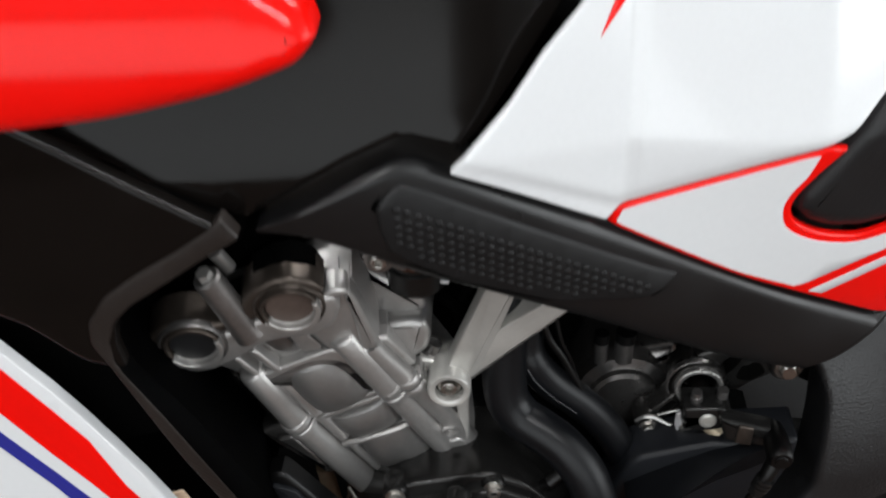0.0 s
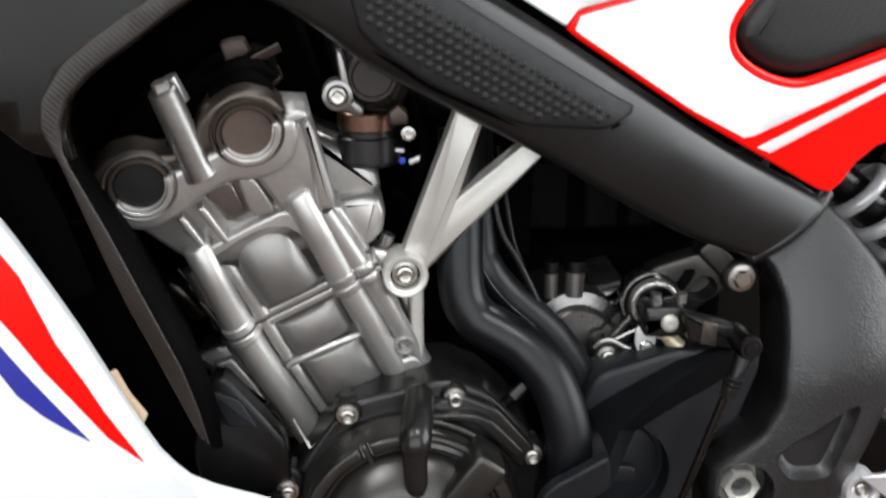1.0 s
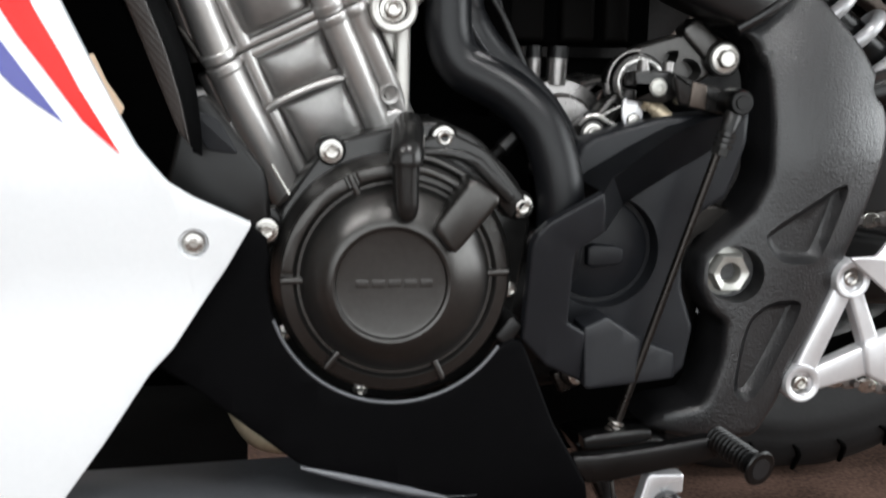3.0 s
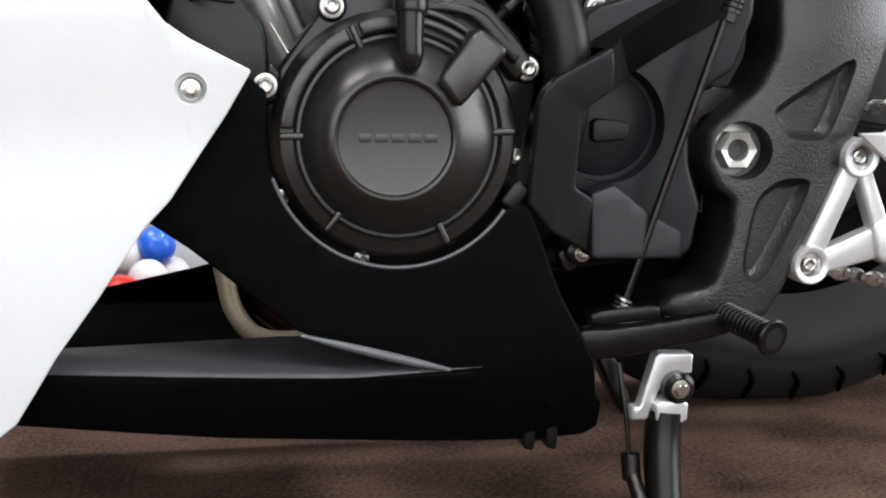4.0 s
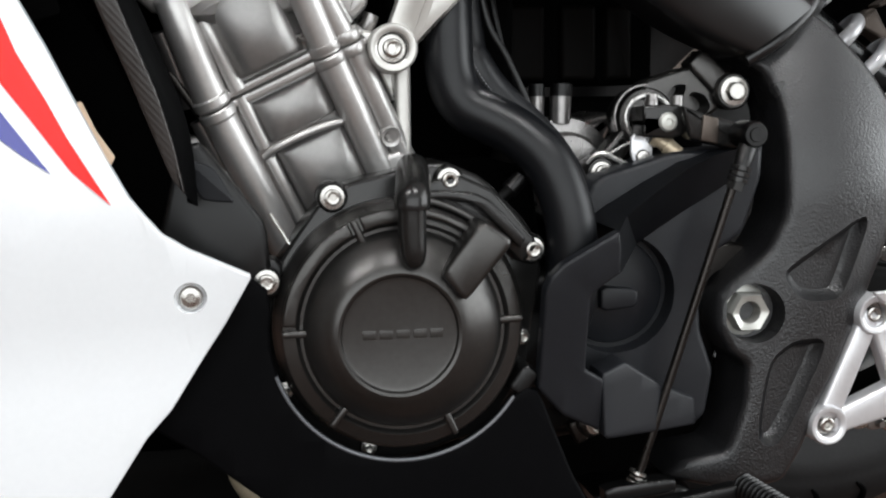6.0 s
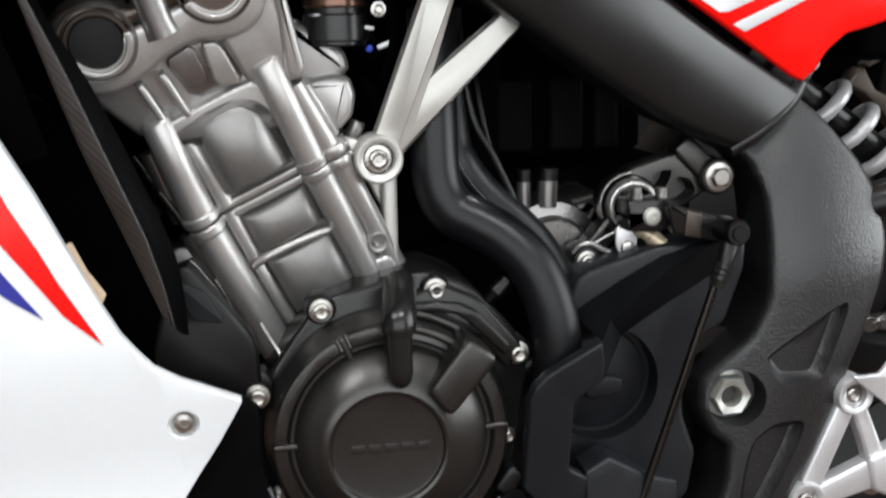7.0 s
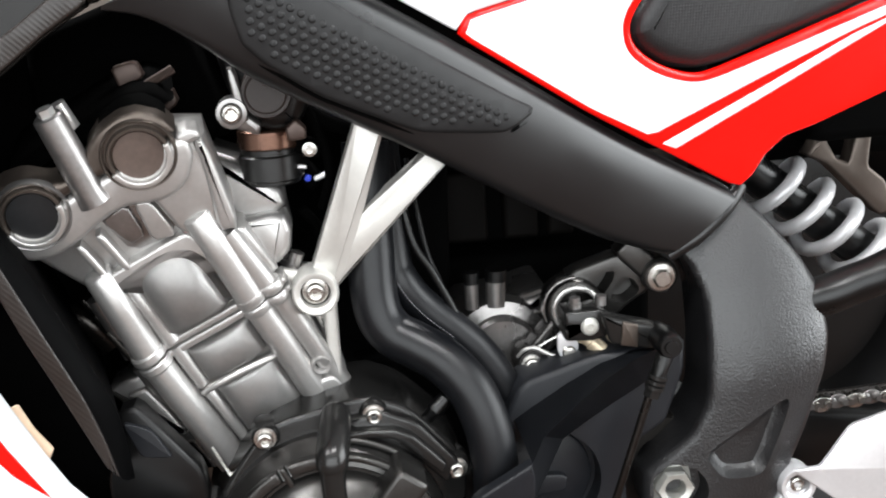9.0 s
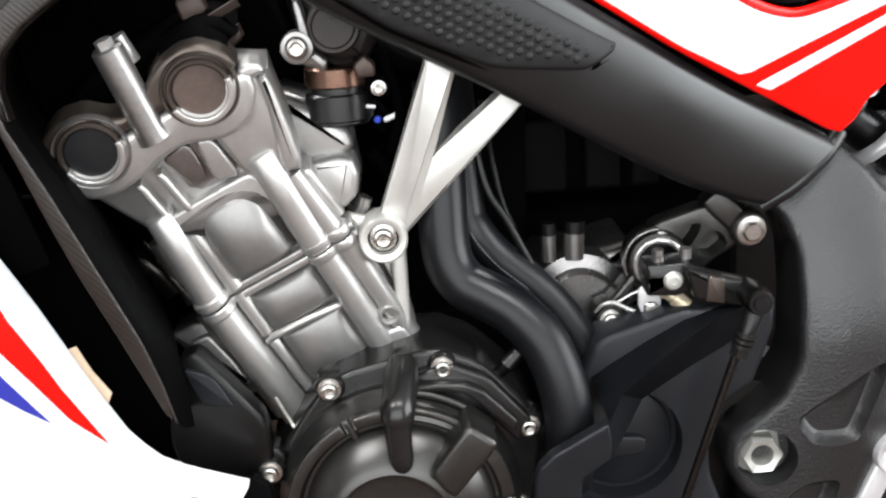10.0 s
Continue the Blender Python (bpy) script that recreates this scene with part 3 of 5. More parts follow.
tube(bm, [(0.347, 0.076, 0.587), (0.333, 0.066, 0.573), (0.308, 0.060, 0.553), (0.283, 0.062, 0.538)], 0.0062, 12)
part("weld_seam", bm, SPAR_BLACK, spar)

leg = [(0.337, 0.588), (0.366, 0.563), (0.396, 0.527), (0.411, 0.500), (0.417, 0.463), (0.412, 0.431), (0.397, 0.385), (0.380, 0.346), (0.357, 0.295), (0.338, 0.262), (0.327, 0.232), (0.309, 0.204), (0.270, 0.198),
       (0.216, 0.207), (0.231, 0.223), (0.262, 0.231), (0.275, 0.270), (0.277, 0.300), (0.264, 0.310), (0.255, 0.330), (0.256, 0.354), (0.270, 0.369), (0.294, 0.391), (0.307, 0.417), (0.310, 0.465), (0.310, 0.503), (0.301, 0.529), (0.281, 0.542)]


def leg_y(x, z):
    mid = 0.35 - 0.25 * max(0.0, min(0.2, 0.45 - z))
    return 0.030 + 3.2 * (x - mid) ** 2 + 0.9 * max(0.0, z - 0.43) ** 1.5


bm = bmesh.new()
plate(bm, leg, thick=0.06, bevel=0.007, soft=(0.12, 1), yfun=leg_y, steps=4, cut=0.014,
      holes=[([(0.307, 0.377), (0.369, 0.416), (0.378, 0.412), (0.360, 0.362), (0.352, 0.349), (0.319, 0.350), (0.306, 0.367)], 0.011, 0.008),
             ([(0.293, 0.303), (0.313, 0.319), (0.337, 0.320), (0.343, 0.312), (0.304, 0.232), (0.283, 0.238)], 0.011, 0.008),
             (disc(0.2830, 0.341, 0.0235, 24), 0.020, 0.001)])
frame_leg = part("frame_leg", bm, CAST_BLACK, bike, "cast black frame leg with triangular recesses round the pivot")
bm = bmesh.new()
tube(bm, [(0.372, 0.084, 0.470), (0.398, 0.072, 0.482), (0.418, 0.064, 0.490), (0.440, 0.062, 0.498), (0.467, 0.060, 0.5075), (0.53, 0.068, 0.532), (0.60, 0.08, 0.562)], [0.016, 0.0175, 0.0175, 0.0170, 0.0168, 0.0165, 0.016], 22)
part("seat_rail", bm, SATIN_BLACK, frame_leg, "black tubular seat rail")
bm = bmesh.new()
lathe(bm, 0.2810, 0.341, [(0, 0.088), (0.0085, 0.088), (0.0090, 0.040), (0.0155, 0.038), (0.0170, 0.0415), (0.0170, 0.052), (0.0205, 0.053), (0.0210, 0.074)], 36, sides={3: 6, 4: 6, 5: 6})
part("pivot_nut", bm, NUT, frame_leg, "hollow hexagonal steel pivot nut", 25)
bm = bmesh.new()
lathe(bm, 0.279, 0.350, [(0.022, 0.076), (0.040, 0.076), (0.042, 0.079), (0.042, 0.10)], 36)
part("swingarm_bush", bm, DARK_STEEL, frame_leg)

# ---- engine ----
# crankcase, dark behind its covers
bm = bmesh.new()
plate(bm, [(-0.100, 0.300), (-0.075, 0.262), (-0.02, 0.245), (0.12, 0.235), (0.26, 0.25), (0.28, 0.34), (0.24, 0.40), (0.17, 0.40), (0.10, 0.36), (0.03, 0.47), (-0.075, 0.43)], 0.075, 0.28, 0.012, (0.12, 1))
case = part("crankcase", bm, SATIN_BLACK, bike, "black crankcase behind the covers")
bm = bmesh.new()
plate(bm, [(-0.090, 0.300), (-0.05, 0.262), (0.00, 0.252), (0.06, 0.270), (0.090, 0.310), (0.104, 0.395), (0.092, 0.422), (0.06, 0.455), (0.03, 0.468), (-0.040, 0.453), (-0.056, 0.441), (-0.071, 0.421), (-0.088, 0.396), (-0.100, 0.385), (-0.098, 0.36)], 0.004, 0.08, 0.004, (0.14, 1))
part("stator_case", bm, CASE, case)

# round cover
CX, CZ = -0.003, 0.354
bm = bmesh.new()
lathe(bm, CX, CZ, [(0.089, 0.006), (0.089, -0.004), (0.0865, -0.008), (0.0845, -0.020), (0.0825, -0.0235), (0.0740, -0.0265), (0.0722, -0.0250), (0.0712, -0.0225), (0.0690, -0.0225), (0.0672, -0.0285),
                   (0.0640, -0.0325), (0.0560, -0.0395), (0.0490, -0.0440), (0.0450, -0.0462), (0.0420, -0.0470), (0.0400, -0.0462), (0.0388, -0.0438), (0.0360, -0.0432), (0.0, -0.0432)], 72)
for v in bm.verts:
    r = math.hypot(v.co.x - CX, v.co.z - CZ)
    k = max(0.0, min(1.0, (0.067 - r) / 0.022))
    v.co.x -= 0.0055 * k * k * (3 - 2 * k)
cover = part("stator_cover", bm, COVER, bike, "round dark bronze engine cover with a dished centre", 30)
for a in (3, 114, 180, 232, 295):
    c, s = math.cos(radians(a)), math.sin(radians(a))
    bm = bmesh.new()
    plate(bm, bar((CX + 0.0655 * c, CZ + 0.0655 * s), (CX + 0.0835 * c, CZ + 0.0835 * s), 0.005), -0.0285, 0.02, 0.0016, (0.15, 1))
    part("cover_rib", bm, COVER, cover)
# stepped ledges of the upper rim
for a0, a1, r0, r1, y in ((84, 111, 0.0735, 0.0835, -0.030), (117, 176, 0.0735, 0.0832, -0.0295)):
    bm = bmesh.new()
    plate(bm, disc(CX, CZ, r1, 16, a0, a1) + disc(CX, CZ, r0, 16, a1, a0), y, 0.015, 0.002, None)
    part("rim_ledge", bm, COVER, cover)
bm = bmesh.new()
for k in range(5):
    x = -0.0335 + 0.0114 * k
    plate(bm, [(x, 0.3512), (x + 0.0088, 0.3512), (x + 0.0088, 0.3572), (x, 0.3572)], -0.0435, 0.002, 0.0003, None)
part("maker_plate", bm, COVER, cover, "row of faint raised bars")
bm = bmesh.new()
plate(bm, [(0.019, 0.395), (0.045, 0.4275), (0.050, 0.4290), (0.067, 0.4165), (0.0665, 0.411), (0.037, 0.3765), (0.032, 0.378)], -0.052, 0.04, 0.004, (0.12, 1))
part("cable_block", bm, COVER, cover)
bm = bmesh.new()
tube(bm, [(0.0015, -0.046, 0.4020), (0.0012, -0.049, 0.4045), (0.0006, -0.050, 0.4100), (0.0, -0.050, 0.4250), (0.0, -0.050, 0.4400)], [0.0036, 0.0072, 0.0088, 0.0093, 0.0098], 20)
tube(bm, [(0.0, -0.036, 0.404), (0.0, -0.034, 0.442)], 0.0072, 14, 1)
stub = part("breather_stub", bm, CASE, cover, "black upright stub on the cover")
bm = bmesh.new()
tube(bm, [(0.0, -0.050, 0.4385), (0.0008, -0.048, 0.4460), (0.004, -0.030, 0.4570), (0.006, -0.014, 0.4640), (0.0065, -0.010, 0.466)], [0.0116, 0.0122, 0.0120, 0.0108, 0.0070], 22)
part("stub_cap", bm, CASE, stub)
for a0, a1, r0, r1, y in ((38, 82, 0.0865, 0.0915, -0.016), (42, 84, 0.0780, 0.0835, -0.0290)):
    bm = bmesh.new()
    plate(bm, disc(CX, CZ, r1, 16, a0, a1) + disc(CX, CZ, r0, 16, a1, a0), y, 0.02, 0.0018, None)
    part("rim_ledge", bm, COVER, cover)
ridge = [(0.012, 0.4475), (0.030, 0.4475), (0.050, 0.4455), (0.061, 0.440), (0.073, 0.4275), (0.086, 0.413)]
bm = bmesh.new()
plate(bm, ridge + [(0.082, 0.405), (0.066, 0.4215), (0.054, 0.4335), (0.046, 0.4385), (0.030, 0.4410), (0.012, 0.4410)], -0.0155, 0.03, 0.0022, (0.12, 1))
part("cover_flange", bm, CASE, cover, "raised black lip of the cover")
bm = bmesh.new()
plate(bm, [(0.010, 0.452), (0.040, 0.458), (0.066, 0.446), (0.098, 0.408), (0.086, 0.392), (0.060, 0.420), (0.020, 0.438)], -0.006, 0.02, 0.003, (0.1, 1))
part("flange_base", bm, CASE, cover)
bm = bmesh.new()
tube(bm, [(0.074, 0.018, 0.437), (0.080, 0.016, 0.443), (0.0815, 0.016, 0.4445), (0.091, 0.018, 0.453)], [0.0048, 0.0048, 0.0068, 0.0062], 14, 1)
part("pipe_stub", bm, SATIN_BLACK, bike)
for x, z in ((-0.048, 0.444), (0.034, 0.454), (0.094, 0.403), (0.087, 0.339), (0.039, 0.279), (-0.084, 0.309), (-0.026, 0.264)):
    big = z > 0.37
    bm = bmesh.new()
    lathe(bm, x, z, [(0.011 if big else 0.007, 0.02), (0.011 if big else 0.007, 0.002 if big else 0.004), (0.009 if big else 0.0055, -0.001 if big else 0.002), (0, -0.001 if big else 0.002)], 20)
    part("bolt_boss", bm, CASE, cover)
    bolt(cover, x, -0.001 if big else 0.002, z, 0.0066 if big else 0.0045, "socket", STEEL)
bm = bmesh.new()
lathe(bm, -0.0950, 0.3885, [(0.0105, 0.02), (0.0102, -0.010), (0.0090, -0.013), (0, -0.013)], 22)
part("bolt_boss", bm, CASE, cover)
bolt(cover, -0.0950, -0.013, 0.3885, 0.0066, "socket", STEEL)
bm = bmesh.new()
plate(bm, [(-0.117, 0.4030), (-0.089, 0.4040), (-0.0835, 0.3970), (-0.0860, 0.3770), (-0.100, 0.3740), (-0.1065, 0.3820), (-0.1075, 0.3955), (-0.117, 0.3955)], -0.0070, 0.02, 0.0025, (0.12, 1))
part("fairing_bracket", bm, SATIN_BLACK, cover)

# cylinder block and head, leaning forwards
C = axes((-0.0466, 0.0390, 0.4548), (0.905, 0.0, 0.425), (-0.43, -0.25, 0.913))


def cyl(name, outlines, material=ALU, parent=None, label="", **kw):
    bm = bmesh.new()
    for outline, depth, thick, bevel in outlines:
        plate(bm, outline, depth, thick, bevel, F=C, **kw)
    return part(name, bm, material, parent or bike, label)


def column(name, u0, u1, v0, v1, r0, r1, depth, knob=True):
    """A cast stud column that runs up the face, rounded off at its top."""
    bm = bmesh.new()
    k = [(0.0, 1.0), (0.5, 1.0), (0.965, 1.0), (0.985, 0.93), (0.995, 0.75), (1.0, 0.45)] if knob else [(0.0, 1.0), (0.5, 1.0), (1.0, 1.0)]
    pts = [(u0 + (u1 - u0) * f, depth + r1 * (1 - w), v0 + (v1 - v0) * f) for f, w in k]
    t = bmesh.new()
    rows = []
    for (u, d, v), (f, w) in zip(pts, k):
        r = (r0 + (r1 - r0) * f) * w
        rows.append([t.verts.new((u + r * math.cos(a), d + r * math.sin(a), v)) for a in (2 * math.pi * j / 22 for j in range(22))])
    for p, q in zip(rows, rows[1:]):
        for j in range(22):
            t.faces.new((p[j], p[(j + 1) % 22], q[(j + 1) % 22], q[j]))
    t.faces.new(rows[-1]), t.faces.new(rows[0][::-1])
    merge(bm, t, C)
    return part(name, bm, ALU, barrel, sharp=50)


barrel = cyl("cylinder_barrel", [([(-0.060, -0.045), (0.062, -0.045), (0.0655, 0.0808), (-0.0625, 0.0808)], 0.012, 0.08, 0.004),
                                 ([(-0.0625, 0.0822), (0.0655, 0.0822), (0.0615, 0.1425), (-0.053, 0.1480)], 0.012, 0.06, 0.004)], ALU, bike, "silver-grey cast engine cylinder with ribbed side")
cyl("gasket", [([(-0.0615, 0.076), (0.065, 0.076), (0.065, 0.087), (-0.0615, 0.087)], 0.0125, 0.07, 0.0005)], DARK_STEEL, barrel)
column("stud_column", -0.0500, -0.0500, -0.040, 0.0806, 0.0128, 0.0122, 0.0060, False)
column("stud_column", -0.0498, -0.0425, 0.0824, 0.1640, 0.0125, 0.0112, 0.0060)
column("stud_column", 0.0365, 0.0380, -0.025, 0.0806, 0.0112, 0.0110, 0.0050, False)
column("stud_column", 0.0372, 0.0400, 0.0824, 0.1675, 0.0112, 0.0115, 0.0045)
column("stud_column", 0.0570, 0.0548, -0.030, 0.0806, 0.0086, 0.0086, 0.0070, False)
column("stud_column", 0.0530, 0.0500, 0.0824, 0.1420, 0.0085, 0.0080, 0.0060, False)
column("fillet_rib", -0.0300, -0.0295, 0.0860, 0.1400, 0.0066, 0.0052, 0.0065)
column("fillet_rib", -0.0315, -0.0310, 0.0400, 0.0806, 0.0055, 0.0055, 0.0075, False)
column("fillet_rib", -0.0305, -0.0315, -0.036, 0.0330, 0.0050, 0.0045, 0.0080)
for u, r in ((-0.0498, 0.0136), (0.0375, 0.0124), (0.0545, 0.0098)):
    for v0, v1 in ((0.0725, 0.0808), (0.0822, 0.0905)):
        bm = bmesh.new()
        tube(bm, [(u, 0.0055, v0), (u, 0.0055, v0 + 0.0020), (u, 0.0055, v1 - 0.0012), (u, 0.0055, v1)], [r * 0.88, r, r, r * 0.92], 22, 1, F=C)
        part("stud_collar", bm, ALU, barrel)
bm = bmesh.new()
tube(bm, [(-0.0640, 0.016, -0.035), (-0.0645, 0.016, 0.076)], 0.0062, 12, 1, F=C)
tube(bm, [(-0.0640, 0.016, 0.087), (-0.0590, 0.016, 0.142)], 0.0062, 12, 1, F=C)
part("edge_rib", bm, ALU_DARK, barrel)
# flange lips either side of the joint
for v0, v1 in ((0.0745, 0.0808), (0.0822, 0.0880)):
    cyl("joint_lip", [([(-0.048, v0), (0.0665, v0), (0.0665, v1), (-0.048, v1)], 0.0030, 0.02, 0.0016)], ALU, barrel)


# bulged water-jacket panels: barrel-vaulted, closed by rounded ends
def jacket(u0, u1, v0, v1, rise, arch=0.0, ends=6.0, crown=0.5):
    n, t = 18, bmesh.new()
    grid = []
    for j in range(n + 1):
        row = []
        for i in range(n + 1):
            a, b = i / n, j / n
            u = u0 + (u1 - u0) * a
            v = v0 + (v1 - v0) * b + arch * b * (1 - (2 * a - 1) ** 2)
            dome = max(0.0, 1 - abs(2 * a - 1) ** 2.4) ** 0.5
            end = min(1.0, (ends * b * 2) ** 0.5, (ends * (1 - b) * 1.4) ** 0.5)
            row.append(t.verts.new((u, 0.0085 - rise * (1 - crown * ((b - 0.36) / 0.64) ** 2) * dome * end, v)))
        grid.append(row)
    for r, q in zip(grid, grid[1:]):
        for i in range(n):
            t.faces.new((r[i], r[i + 1], q[i + 1], q[i]))
    bmesh.ops.solidify(t, geom=t.faces[:], thickness=-0.004)
    return part("jacket_panel", merge(bmesh.new(), t, C), ALU, barrel, sharp=70)


jacket(-0.0275, 0.0245, 0.0905, 0.1450, 0.0185, 0.0060, 16.0, 0.62)
jacket(-0.0270, 0.0260, 0.0405, 0.0720, 0.0120, ends=12.0, crown=0.50)
jacket(-0.0265, 0.0275, -0.020, 0.0340, 0.0150, 0.001, 12.0, 0.58)
cyl("deck_flange", [([(-0.0440, 0.1450), (-0.030, 0.1485), (-0.010, 0.1520), (0.010, 0.1505), (0.0215, 0.1440), (0.0265, 0.1330), (0.0270, 0.0930), (0.0300, 0.0930), (0.0305, 0.1400), (0.0290, 0.1590), (-0.0420, 0.1585)], 0.0000, 0.02, 0.0022)], ALU, barrel, soft=(0.12, 2))
bm = bmesh.new()
tube(bm, [(-0.0345, 0.0030, 0.0345), (-0.0240, -0.0005, 0.0380), (0.000, -0.0025, 0.0385), (0.0180, -0.0010, 0.0360), (0.0275, 0.0030, 0.0325)], [0.0026, 0.0030, 0.0030, 0.0030, 0.0026], 12, 5, F=C)
part("cross_rib", bm, ALU, barrel)
cyl("base_lug", [([(-0.022, -0.040), (-0.013, -0.006), (-0.0065, 0.0055), (0.0005, 0.0085), (0.0067, 0.0050), (0.0128, -0.0074), (0.0240, -0.0140), (0.0350, -0.0150), (0.0450, -0.0030), (0.0580, -0.0060), (0.060, -0.045)], -0.003, 0.02, 0.0035)], ALU, barrel, soft=(0.15, 2))
bm = bmesh.new()
lathe(bm, 0.0530, 0.0080, [(0.0046, 0.006), (0.0050, -0.0030), (0.0072, -0.0036), (0.0088, 0.006)], 24, C)
part("drain_boss", bm, ALU, barrel)
bm = bmesh.new()
lathe(bm, 0.0530, 0.0080, [(0, 0.002), (0.0047, 0.002)], 20, C)
part("drain_plug", bm, DARK_STEEL, barrel)

head = cyl("cylinder_head", [([(-0.054, 0.1465), (0.022, 0.1455), (0.050, 0.1440), (0.0615, 0.1410), (0.0785, 0.2245), (-0.077, 0.2245), (-0.079, 0.207)], 0.010, 0.040, 0.005)], ALU, bike, "silver-grey cast cylinder head with two camshaft plugs")
cyl("cam_carrier", [([(-0.0785, 0.2262), (-0.0780, 0.2110), (-0.0680, 0.1985), (-0.0550, 0.1940), (-0.0390, 0.1945), (-0.0260, 0.1968), (-0.0159, 0.1995), (0.0000, 0.2010), (0.0090, 0.1995), (0.0173, 0.1955), (0.0300, 0.1912), (0.0416, 0.1910), (0.0530, 0.1957), (0.0640, 0.2080), (0.0690, 0.2262)], -0.010, 0.03, 0.0045)], ALU, head, soft=(0.15, 2))
cyl("intake_face", [([(0.0210, 0.196), (0.0240, 0.160), (0.0300, 0.1500), (0.0480, 0.1475), (0.0590, 0.1425), (0.0700, 0.218), (0.060, 0.222), (0.045, 0.200)], 0.000, 0.03, 0.004)], ALU, head)
cyl("intake_column", [([(0.0470, 0.1475), (0.0618, 0.1422), (0.0755, 0.2130), (0.0690, 0.2160), (0.0620, 0.190)], -0.0035, 0.03, 0.0045)], ALU, head)
for u in (-0.0395, -0.0235):
    cyl("head_rib", [([(u - 0.0005, 0.1560), (u + 0.0050, 0.1560), (u + 0.0030, 0.1900), (u - 0.0030, 0.1900)], -0.002, 0.02, 0.0022)], ALU, head)
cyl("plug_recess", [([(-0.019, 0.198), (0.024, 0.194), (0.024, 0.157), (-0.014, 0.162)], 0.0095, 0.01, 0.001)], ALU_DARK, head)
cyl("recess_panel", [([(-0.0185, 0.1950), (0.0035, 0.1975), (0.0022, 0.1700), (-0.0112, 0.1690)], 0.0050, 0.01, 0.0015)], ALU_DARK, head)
cyl("recess_panel", [([(0.0085, 0.1960), (0.0195, 0.1920), (0.0215, 0.1590), (0.0040, 0.1640)], 0.0020, 0.01, 0.002)], ALU, head)
cyl("head_cover", [([(-0.078, 0.2275), (-0.079, 0.238), (-0.072, 0.250), (-0.056, 0.2555), (-0.040, 0.252), (-0.028, 0.241), (-0.018, 0.2375), (0.000, 0.240), (0.008, 0.2490), (0.022, 0.2560), (0.038, 0.2580), (0.0500, 0.2545), (0.0606, 0.2430), (0.0640, 0.2275)], -0.009, 0.03, 0.004)],
    HEAD_COVER, head, "brownish dark cylinder head cover")
cyl("cover_rib", [([(-0.030, 0.2380), (0.004, 0.2410), (0.020, 0.2560), (0.040, 0.2590), (0.054, 0.2540), (0.062, 0.2410), (0.060, 0.2270), (-0.030, 0.2270)], 0.006, 0.02, 0.003)], MATT_BLACK, head)
cyl("cover_top", [([(-0.070, 0.2275), (-0.062, 0.245), (-0.02, 0.250), (0.04, 0.252), (0.058, 0.245), (0.066, 0.2275)], 0.045, 0.13, 0.010)], MATT_BLACK, head)
cyl("cover_lug", [([(0.0590, 0.2180), (0.0680, 0.2165), (0.0755, 0.2170), (0.0760, 0.2225), (0.0700, 0.2270), (0.0610, 0.2270)], -0.0085, 0.02, 0.003)], ALU, head)
for u, v, plug in ((0.0342, 0.2285, CAP_BROWN), (-0.0482, 0.2280, CAP)):
    bm = bmesh.new()
    lathe(bm, u, v, [(0.0182, -0.004), (0.0182, -0.0120), (0.0190, -0.0136), (0.0206, -0.0136), (0.0214, -0.0120), (0.0216, -0.0060)], 48, C)
    part("plug_ring", bm, HEAD_COVER, head)
    bm = bmesh.new()
    plate(bm, disc(u, v, 0.0219, 40, 186, 358) + disc(u, v, 0.0179, 40, 358, 186), -0.0160, 0.010, 0.0009, None, F=C)
    part("ring_lip", bm, LIP, head, "bare silver lower half of the plug ring")
    bm = bmesh.new()
    lathe(bm, u, v, [(0.0216, -0.006), (0.0228, -0.0080), (0.0234, -0.0112), (0.0246, -0.0118), (0.0256, -0.0100), (0.0260, -0.006)], 48, C)
    part("plug_groove", bm, HEAD_COVER if u > 0 else ALU_DARK, head)
    bm = bmesh.new()
    lathe(bm, u, v, [(0, -0.0098), (0.0120, -0.0102), (0.0166, -0.0100), (0.0178, -0.0086), (0.0182, -0.004)], 44, C)
    part("camshaft_plug", bm, plug, head, "dark rubber camshaft plug")
bm = bmesh.new()
tube(bm, [(-0.0088, -0.005, 0.214), (-0.0083, -0.005, 0.222), (-0.0046, -0.004, 0.250), (-0.0012, -0.003, 0.2785), (-0.0010, -0.003, 0.2800)], [0.0122, 0.0112, 0.0106, 0.0102, 0.0088], 22, 1, F=C)
part("cover_stud", bm, ALU_DARK, head, "silver round pillar with a hexagon bolt on top")
for u, y, v0, v1, r, n in ((-0.0008, -0.003, 0.2795, 0.2850, 0.0058, 6), (0.0020, 0.02, 0.258, 0.2775, 0.0056, 14)):
    bm = bmesh.new()
    tube(bm, [(u, y, v0), (u + 0.0008, y, v1)], r, n, 1, F=C)
    part("stud_bolt", bm, LIP, head)
# intake side of the head
bm = bmesh.new()
plate(bm, [(-0.0680, 0.6500), (-0.0477, 0.6405), (-0.0300, 0.6310), (-0.0200, 0.6220), (-0.0165, 0.6100), (-0.0270, 0.6005), (-0.0500, 0.5985), (-0.066, 0.612)], 0.045, 0.05, 0.007, (0.12, 2))
flange = part("intake_flange", bm, ALU, head)
bm = bmesh.new()
plate(bm, [(-0.0520, 0.6030), (-0.0300, 0.6070), (-0.0180, 0.6045), (-0.0140, 0.5920), (-0.0165, 0.5767), (-0.0270, 0.5665), (-0.0420, 0.5680)], 0.034, 0.05, 0.0065, (0.14, 2))
part("flange_boss", bm, ALU, head)
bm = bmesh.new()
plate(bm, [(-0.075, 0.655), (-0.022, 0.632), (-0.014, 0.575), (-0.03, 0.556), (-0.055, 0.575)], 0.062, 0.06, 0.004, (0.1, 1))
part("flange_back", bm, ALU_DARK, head)
